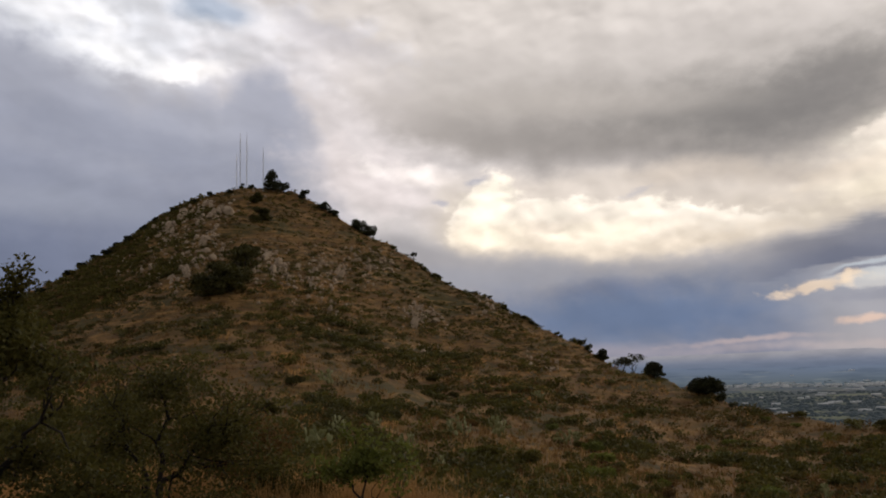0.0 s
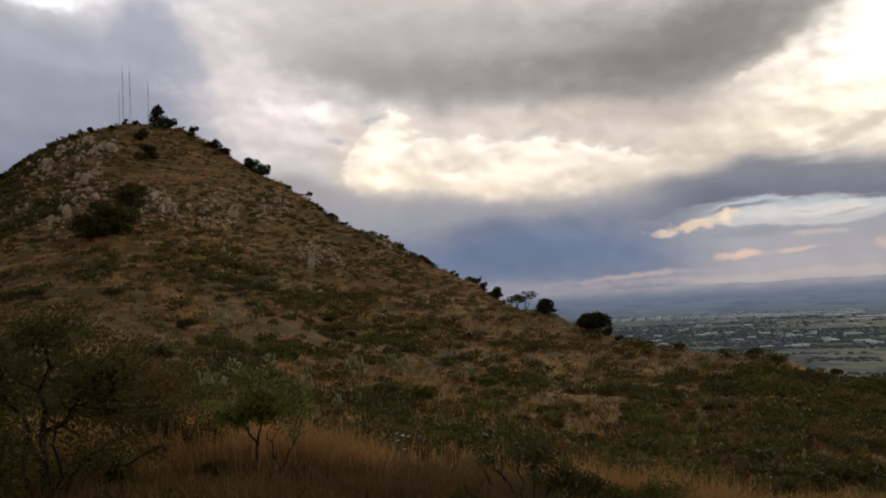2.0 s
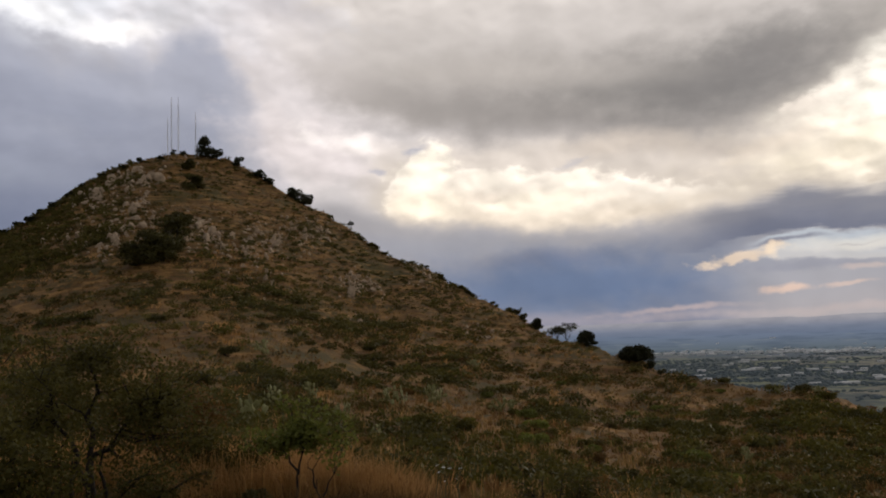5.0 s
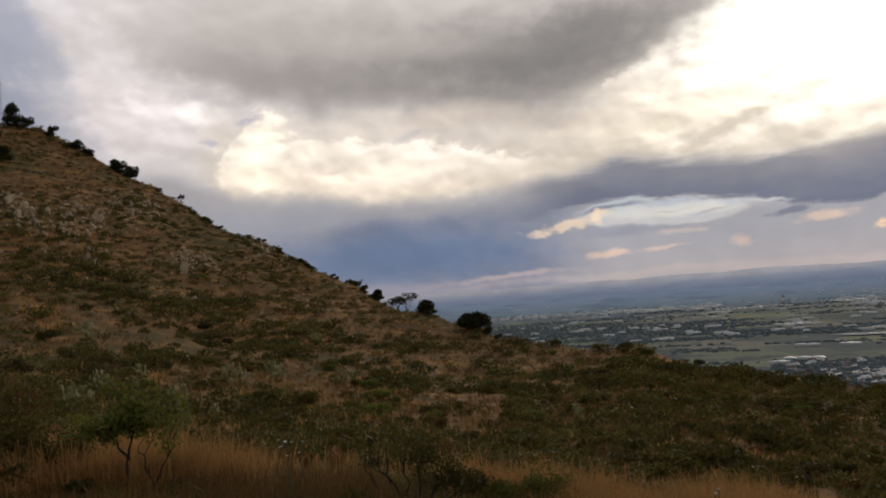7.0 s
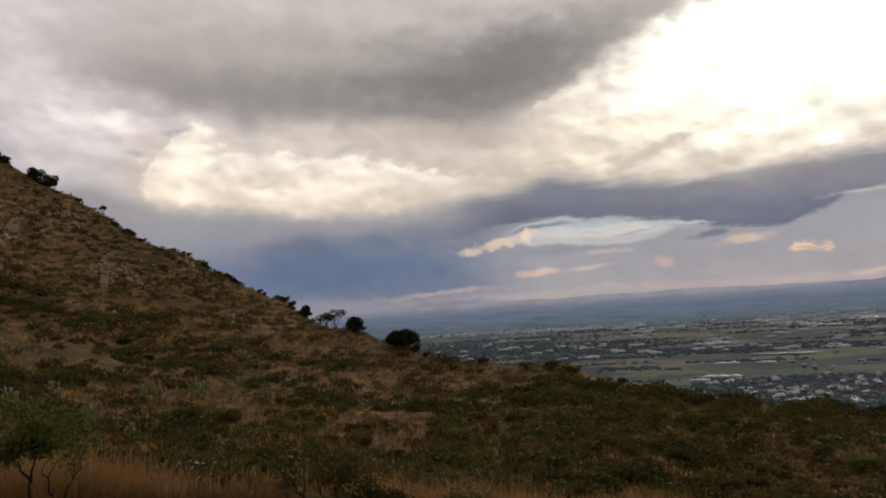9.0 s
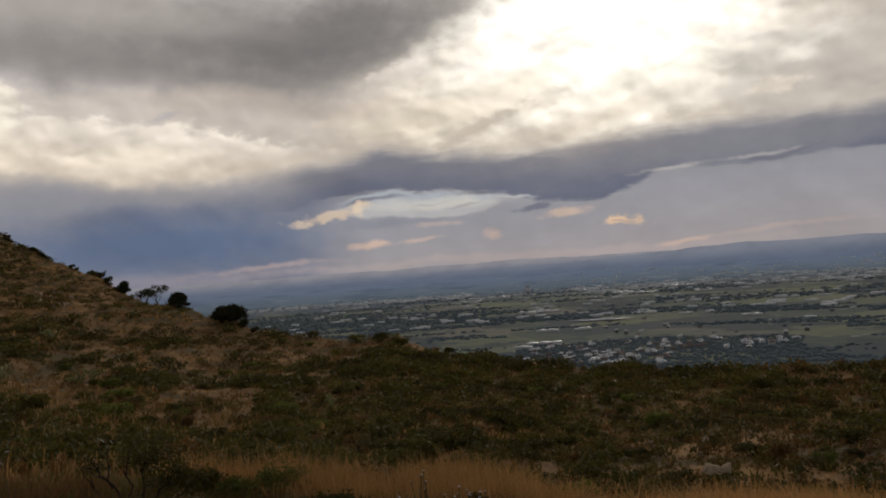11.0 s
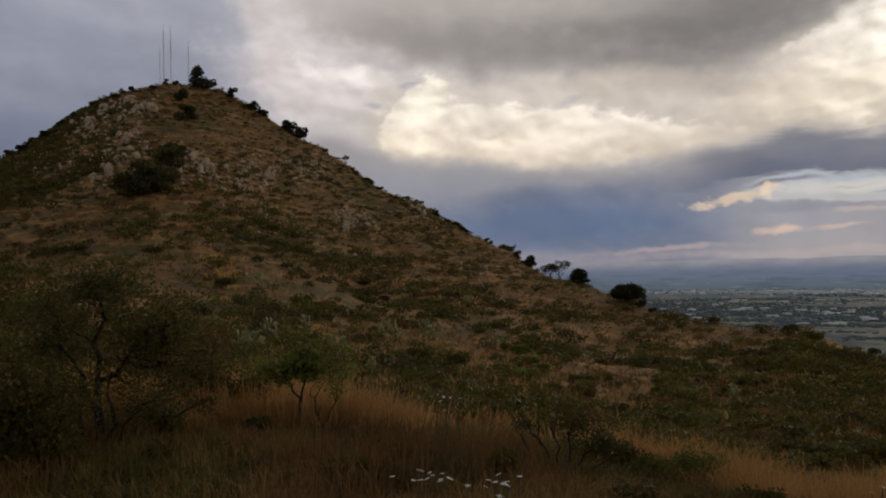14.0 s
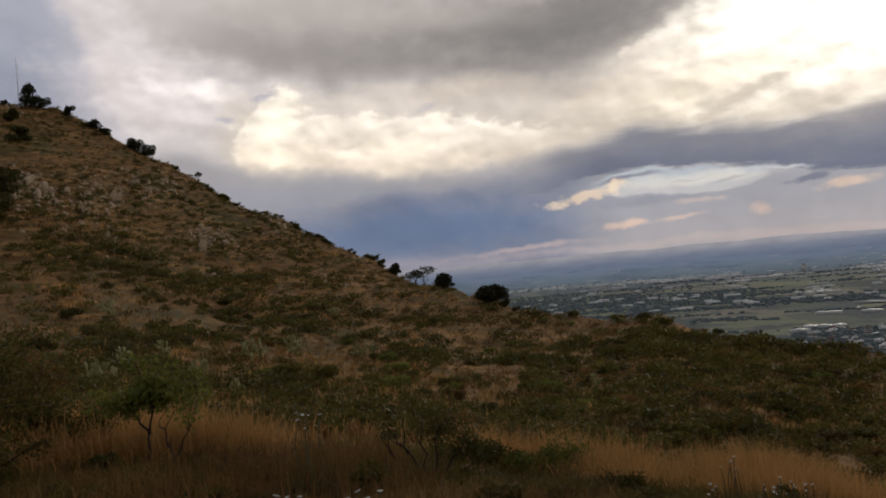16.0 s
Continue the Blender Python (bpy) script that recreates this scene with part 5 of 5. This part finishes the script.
for k in range(46):
    az, rr = rnd.uniform(-50, 42), rnd.uniform(4.6, 10.5)
    p = spot(az, rr)
    q = rnd.choice((0, 1, 3, 5, 7, 7))
    h = new("herb")
    sz = rnd.uniform(0.14, 0.3)
    h.matrix_basis = pose(p[0], p[1], p[2] - 0.02, 0, 0, rnd.uniform(0, 360)) @ Matrix.Diagonal((sz, sz, sz * rnd.uniform(0.9, 1.4), 1))
    tagged(h, TINTS[q] + " herb low in the dry grass", "herb", "herbs in the grass")
    part("woody_base", BUSHES[q][0], h), part("foliage", BUSHES[q][1], h)


# ---- white flowers ----
def head_mesh():
    bm = bmesh.new()
    g = random.Random(3)
    for k in range(9):
        a, d = k * 2.4, 0.32 * math.sqrt(k)
        bmesh.ops.create_icosphere(bm, subdivisions=1, radius=0.26, matrix=pose(math.cos(a) * d, math.sin(a) * d, 0.12 - 0.1 * d + g.uniform(-0.03, 0.03)) @ Matrix.Diagonal((1, 1, 0.5, 1)))
    me = bpy.data.meshes.new("flower_head")
    bm.to_mesh(me), bm.free()
    me.materials.append(M_PETAL)
    return me


HEAD = head_mesh()


def put_flower(az, el, r, size, seed):
    """A herb with a forked stem and flat white heads; el is the height angle of its top."""
    g = random.Random(seed)
    p = spot(az, r)
    tall = max(0.25, EYE + r * math.tan(radians(el)) - p[2])
    f = thing("white_wildflower", p, "white flat-headed wildflower on a thin stem", "flower", "white flowers in the grass", turn=g.uniform(0, 360))
    tip = Vector((g.uniform(-0.05, 0.05), g.uniform(-0.05, 0.05), tall))
    stalk = part("stem", fast_mesh("stem", *tube(crooked((0, 0, -0.03), tip, g, 4, 0.06), [0.004] * 5, 4), M_STEM), f)
    h = part("flower_head", HEAD, stalk)
    h.matrix_basis = pose(*tip, g.uniform(-25, 25), g.uniform(-25, 25), g.uniform(0, 360)) @ Matrix.Diagonal((size, size, size, 1))


rnd = random.Random(9)
for az0, el0, r, n, sa, se, size in ((-13.9, -9.9, 7.6, 7, 0.6, 0.7, 0.018), (-16.2, -14.9, 5.6, 7, 0.8, 0.35, 0.024), (-14.6, -14.6, 5.7, 3, 0.3, 0.4, 0.024), (-11.0, -15.5, 5.4, 10, 0.9, 0.4, 0.026),
                                     (15.0, -14.6, 7.4, 7, 1.0, 0.35, 0.014), (16.9, -16.0, 6.8, 8, 0.8, 0.4, 0.014), (18.7, -16.0, 6.8, 8, 0.8, 0.4, 0.014), (13.2, -15.8, 6.8, 4, 0.5, 0.3, 0.016)):
    for k in range(n):
        put_flower(az0 + rnd.gauss(0, sa), el0 + rnd.gauss(0, se), r + rnd.uniform(-0.3, 0.3), size * rnd.uniform(0.7, 1.2), rnd.randrange(9999))


# ---- grass ----
def blades(n, seed, mat, name, label, az0, az1, r0, r1, tall, wide, keep=-1.0, power=0.5, clump=7, fan=0.5, banded=False):
    """Bent tapering blades, thrown in tufts."""
    g = np.random.default_rng(seed)
    az = g.uniform(az0, az1, n * 3)
    r = (g.uniform(r0 ** (1 / power), r1 ** (1 / power), n * 3)) ** power if power < 1 else g.uniform(r0, r1, n * 3)
    x, y = r * np.sin(np.radians(az)), r * np.cos(np.radians(az))
    far = np.interp(az, FAR_AZ, FAR_R)
    dense = fbm(x * (0.5 if r1 < 20 else 0.08), y * (0.5 if r1 < 20 else 0.08), seed, 3)
    ok = (dense > keep + g.uniform(-0.2, 0.2, n * 3)) & (r < far + 1)
    if banded:
        ok &= ledges(land(x, y), az) > 0.1
    x, y, r, dense = x[ok][:n], y[ok][:n], r[ok][:n], dense[ok][:n]
    m = len(x)
    z = land(x, y) - 0.02
    hgt = g.uniform(tall[0], tall[1], m) * (1 + 0.6 * dense)
    x, y, z, hgt = (np.repeat(q, clump) for q in (x, y, z, hgt))
    k = m * clump
    spread = hgt * 0.28
    x, y = x + g.normal(size=k) * spread, y + g.normal(size=k) * spread
    h = hgt * g.uniform(0.55, 1.1, k)
    a, tilt = g.uniform(0, 6.28, k), np.abs(g.normal(size=k)) * fan * 0.5
    dx, dy = np.cos(a) * tilt * h, np.sin(a) * tilt * h
    b = g.uniform(0, 6.28, k)
    w = wide * g.uniform(0.6, 1.3, k)
    sx, sy = np.cos(b) * w, np.sin(b) * w
    base = np.stack([x, y, z], 1)
    mid = base + np.stack([dx * 0.35, dy * 0.35, h * 0.6], 1)
    tip = base + np.stack([dx, dy, h * (1 - 0.25 * tilt)], 1)
    side = np.stack([sx, sy, sx * 0], 1)
    v = np.stack([base - side, base + side, mid + side * 0.8, mid - side * 0.8, tip + side * 0.25, tip - side * 0.25], 1).reshape(-1, 3)
    o = (np.arange(k) * 6)[:, None]
    f = np.concatenate([o + np.array([[0, 1, 2, 3]]), o + np.array([[3, 2, 4, 5]])])
    whole(name, fast_mesh(name, v, f, mat), (0, 0, 0), label, "grass", kind="stuff")


blades(2100, 501, M_GRASS, "dry_grass", "straw coloured dry grass tufts on the slope", -62, 60, 2.6, 9.0, (0.14, 0.34), 0.004, 0.15, 0.6, 16, 1.3)
blades(5200, 507, M_STRAW, "brow_grass", "tall pale dry grass on the brow", -62, 60, 10.2, 13.8, (0.3, 0.72), 0.005, 0.1, 0.6, 15, 1.25)
blades(4600, 502, M_GREENGRASS, "green_grass", "low green grass and herbs between dry stalks", -62, 60, 2.2, 13.5, (0.1, 0.3), 0.006, 0.05, 0.6, 14, 1.5)
blades(2000, 503, M_RUST, "rust_grass", "rust-brown grass with feathery tops", -62, 60, 5, 14.0, (0.2, 0.44), 0.005, 0.1, 0.6, 15, 1.2)
# dark herbs, spread thickly in part to stand in for tree shadow
blades(3000, 508, M_THORN, "dark_herbs", "dark low herbs at the foot of the grass", -62, 60, 2.4, 10.5, (0.1, 0.24), 0.009, 0.0, 0.6, 12, 1.9)
blades(2600, 509, M_DRY, "brown_herbs", "withered brown stalks low on the slope", -62, 60, 2.4, 10.5, (0.12, 0.3), 0.006, 0.1, 0.6, 12, 1.7)
blades(9000, 504, M_GRASS, "hill_grass", "pale dry tufts over the hillside", -53, 50, 14, 240, (0.22, 0.42), 0.03, 0.0, 0.8, 6, 0.8)
blades(9000, 505, M_RUST, "hill_grass_rust", "rusty tufts over the hillside", -53, 50, 14, 240, (0.22, 0.42), 0.03, -0.1, 0.8, 6, 0.8)
blades(9000, 516, M_STRAW, "ledge_grass", "pale straw grass in strips along the ledges", -53, 50, 34, 170, (0.22, 0.5), 0.03, -0.3, 0.8, 6, 0.9, True)
blades(900, 511, M_RUST, "rust_grass", "rust-brown grass on the slope behind", 60, 180, 1.6, 14.0, (0.16, 0.36), 0.006, -0.2, 0.6, 14, 1.2)
blades(900, 512, M_RUST, "rust_grass", "rust-brown grass on the slope behind", -180, -62, 1.6, 14.0, (0.16, 0.36), 0.006, -0.2, 0.6, 14, 1.2)
blades(900, 513, M_GREENGRASS, "green_grass", "low green grass on the slope behind", 60, 180, 1.4, 14.0, (0.1, 0.26), 0.007, -0.2, 0.6, 14, 1.4)
blades(900, 514, M_GREENGRASS, "green_grass", "low green grass on the slope behind", -180, -62, 1.4, 14.0, (0.1, 0.26), 0.007, -0.2, 0.6, 14, 1.4)
blades(3200, 515, M_LEAF, "hill_scrub", "green low scrub on the flank of the hill", -54, -36, 160, 240, (0.35, 0.8), 0.09, 0.05, 0.8, 9, 1.2)
blades(6000, 506, M_GREENGRASS, "hill_grass_green", "greenish tufts over the hillside", -53, 50, 14, 240, (0.2, 0.4), 0.03, 0.0, 0.8, 6, 0.8)


# ---- the valley ----
def plain_r(el):
    return (EYE - PLAIN) / math.tan(radians(-el))


def on_plain(az, el):
    return spot(az, plain_r(el))


def house_parts(w, d, h, pitched):
    wall = fast_mesh("wall", *box(-w / 2, -d / 2, -0.5, w / 2, d / 2, h), M_WHITE)
    grey = fast_mesh("wall", *box(-w / 2, -d / 2, -0.5, w / 2, d / 2, h), M_GREY)
    if pitched:
        e = 0.4
        v = np.array([(-w / 2 - e, -d / 2 - e, h), (w / 2 + e, -d / 2 - e, h), (w / 2 + e, d / 2 + e, h), (-w / 2 - e, d / 2 + e, h), (-w / 2 - e, 0, h + d * 0.28), (w / 2 + e, 0, h + d * 0.28)])
        roof = fast_mesh("roof", v, [(0, 1, 5, 4), (2, 3, 4, 5), (0, 4, 3, 3), (1, 2, 5, 5), (0, 3, 2, 1)], M_TILE)
    else:
        roof = fast_mesh("roof", *joined([box(-w / 2 - 0.2, -d / 2 - 0.2, h, w / 2 + 0.2, d / 2 + 0.2, h + 0.3), box(w * 0.1, -d * 0.3, h + 0.3, w * 0.35, d * 0.1, h + 1.9)]), M_TIN)
    win = fast_mesh("window", *box(-0.7, -0.06, -0.6, 0.7, 0.06, 0.6), M_GLASS)
    return wall, grey, roof, win, (w, d, h)


KINDS = [house_parts(6, 6, 2.6, False), house_parts(8, 6, 2.6, True), house_parts(5.5, 6, 4.6, False), house_parts(9.5, 6, 2.7, False), house_parts(7, 5, 2.6, True)]


def put_house(az, el, rnd):
    wall, grey, roof, win, (w, d, h) = rnd.choice(KINDS)
    p = on_plain(az, el)
    white = rnd.random() < 0.5
    hs = thing("house", p, ("white rendered" if white else "grey block") + " house with a low roof in the town", "house", "houses of the valley town", turn=-az + rnd.choice((0, 90, 20, -25)))
    front = part("wall", wall if white else grey, hs)
    part("roof", roof, hs)
    for k in (-1, 1):
        part("window", win, front).location = (k * w * 0.25, -d / 2, h - 1.6)


rnd = random.Random(21)
for k in range(150):
    if k < 95:
        az, el = rnd.uniform(20.3, 30.5), -7.75 + abs(rnd.gauss(0, 0.75))
    elif k < 135:
        az, el = rnd.uniform(30, 38.6), -6.6 + rnd.gauss(0, 0.16) + (rnd.uniform(30, 38.6) - 34) * 0.05
    else:
        az, el = rnd.uniform(22, 45), rnd.uniform(-6.2, -4.5)
    put_house(az, min(el, -4), rnd)


def put_shed(az, el, length, deep, tall, roof_mat, label):
    p = on_plain(az, el)
    s = thing("warehouse", p, label, "warehouse", "long sheds on the plain", turn=-az)
    part("wall", fast_mesh("wall", *box(-length / 2, -deep / 2, -1, length / 2, deep / 2, tall), M_WHITE), s)
    bays = max(1, int(length / 16))
    b = length / bays
    for i in range(bays):
        x0 = -length / 2 + i * b
        v = np.array([(x0, -deep / 2 - 1, tall), (x0 + b, -deep / 2 - 1, tall), (x0 + b, deep / 2 + 1, tall), (x0, deep / 2 + 1, tall), (x0 + b / 2, -deep / 2 - 1, tall + 1.2), (x0 + b / 2, deep / 2 + 1, tall + 1.2)])
        part("roof", fast_mesh("roof", v, [(0, 4, 5, 3), (4, 1, 2, 5), (0, 1, 4, 4), (2, 3, 5, 5), (0, 3, 2, 1)], roof_mat), s)


SHED = "long white shed with a pale metal roof"
for az, el, length, deep, tall in ((22.2, -5.2, 38, 14, 5), (21.9, -6.05, 52, 18, 3), (20.4, -6.3, 26, 12, 4), (21.1, -3.75, 62, 20, 6), (22.6, -3.75, 40, 14, 5), (36.0, -4.7, 36, 14, 5), (18.2, -2.55, 150, 40, 7),
                                   (15.6, -2.4, 90, 30, 6), (16.9, -2.7, 70, 30, 6), (12.5, -2.35, 90, 30, 6), (10.1, -2.2, 90, 25, 7), (5.0, -2.1, 70, 25, 6), (27.6, -2.8, 70, 30, 9), (29.0, -2.85, 90, 30, 5),
                                   (31.5, -2.5, 110, 40, 6), (34.2, -2.0, 80, 30, 7), (25.0, -2.4, 80, 30, 6), (38.0, -2.6, 60, 25, 6), (9.0, -2.55, 60, 20, 5), (20.0, -2.5, 100, 30, 6), (39.5, -5.1, 20, 10, 5),
                                   (24.7, -5.2, 30, 12, 5), (33.0, -3.0, 50, 20, 6), (14.0, -3.6, 26, 12, 5), (40.5, -1.7, 120, 40, 8)):
    put_shed(az, el, length, deep, tall * 0.6, M_TIN, SHED)
p = on_plain(21.0, -2.4)
tower = thing("tower_block", p, "pale high block standing alone on the plain", "building", turn=-21)
front = part("wall", fast_mesh("wall", *box(-9, -9, -1, 9, 9, 26), M_WHITE), tower)
part("roof", fast_mesh("roof", *joined([box(-9.4, -9.4, 26, 9.4, 9.4, 26.8), box(-3, -3, 26.8, 3, 3, 30)]), M_GREY), tower)
for i in range(7):
    part("window", fast_mesh("window", *box(-7.5, -9.1, 2 + i * 3.4, 7.5, -8.95, 2.3 + i * 3.4), M_GLASS), front)

# the pale pond
p = on_plain(26.1, -4.58)
pond = [(math.cos(a) * (56 + 9 * math.sin(3 * a) + 5 * math.sin(7 * a)), math.sin(a) * (17 + 4 * math.sin(2 * a + 1) + 3 * math.sin(9 * a)), 0) for a in [2 * math.pi * i / 40 for i in range(40)]]
bm = bmesh.new()
bm.faces.new([bm.verts.new(q) for q in pond])
me = bpy.data.meshes.new("pond")
bm.to_mesh(me), bm.free()
me.materials.append(M_WATER)
whole("water_pond", me, (p[0], p[1], p[2] + 3.0), "pale grey pond reflecting the clouds", "pond", kind="structure", turn=-26.1)


def far_boxes():
    """The city far off: blocks too small and many to count."""
    g = np.random.default_rng(71)
    pieces = []
    for k in range(680):
        if k >= 520:
            az, el = g.uniform(0, 17), -2.25 + g.normal() * 0.06
        elif k < 330:
            az, el = g.uniform(24, 50), -2.7 + abs(g.normal()) * 0.7
        else:
            az, el = g.uniform(2, 46), g.uniform(-4.4, -1.7)
        el = min(el, -1.64)
        x, y, z = spot(az, plain_r(el))
        w, d, h = g.uniform(14, 44) * (1 if k < 330 else 0.7), g.uniform(6, 14), g.uniform(3, 6)
        pieces.append(box(x - w / 2, y - d / 2, z - 1, x + w / 2, y + d / 2, z + h))
    whole("far_city", fast_mesh("far_city", *joined(pieces), M_WHITE), (0, 0, 0), "pale low blocks of a distant city", "buildings", kind="stuff")


far_boxes()


def valley_woods(n, seed):
    """Hedges, groves and belts of trees over the plain."""
    g = np.random.default_rng(seed)
    az, el = g.uniform(-8, 50, n * 6), -g.uniform(2.05, 8.6, n * 6)
    r = (EYE - PLAIN) / np.tan(np.radians(-el))
    x, y = r * np.sin(np.radians(az)), r * np.cos(np.radians(az))
    belts = fbm(az * 0.13, np.log(r) * 22, seed, 4)
    ok = belts > np.interp(el, [-8.6, -6.2, -5, -4.2, -2.8, -1.62], [0.2, 0.16, 0.14, 0.02, 0.04, 0.2]) + g.uniform(-0.1, 0.12, n * 6)
    town = (az > 20) & (az < 39) & (el < -6.1)
    ok = ok | (town & (g.uniform(size=n * 6) < 0.5))
    x, y, r = x[ok][:n], y[ok][:n], r[ok][:n]
    z = land(x, y)
    m, k = len(x), 7
    s = g.uniform(1.4, 3.0, m) * np.clip(r / 1500, 0.7, 1.15)
    a = np.arange(k) * 2 * math.pi / k + g.uniform(0, 1, (m, 1))
    out = s[:, None] * g.uniform(0.7, 1.35, (m, k)) * 1.9
    tall = (s * g.uniform(0.7, 1.3, m))[:, None]
    low = np.stack([x[:, None] + np.cos(a) * out, y[:, None] + np.sin(a) * out, z[:, None] - 1 + 0 * a], -1)
    mid = np.stack([x[:, None] + np.cos(a) * out * 0.85, y[:, None] + np.sin(a) * out * 0.85, z[:, None] + tall * g.uniform(0.5, 0.9, (m, k))], -1)
    top = np.stack([x, y, z + tall[:, 0] * 1.15], -1)[:, None]
    v = np.concatenate([low, mid, top], 1)
    o = (np.arange(m) * (2 * k + 1))[:, None, None]
    ring = np.arange(k)
    nxt = (ring + 1) % k
    f = np.concatenate([np.stack([ring, nxt, nxt + k, ring + k], -1), np.stack([ring + k, nxt + k, 0 * ring + 2 * k, 0 * ring + 2 * k], -1)])[None] + o
    tri = np.concatenate([f.reshape(-1, 4)[:, [0, 1, 2]], f.reshape(-1, 4)[:, [0, 2, 3]]])
    tri = tri[(tri[:, 1] != tri[:, 2])]
    quads = v.reshape(-1, 3)
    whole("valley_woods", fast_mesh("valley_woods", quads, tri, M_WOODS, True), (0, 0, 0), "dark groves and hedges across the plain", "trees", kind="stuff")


valley_woods(14000, 81)
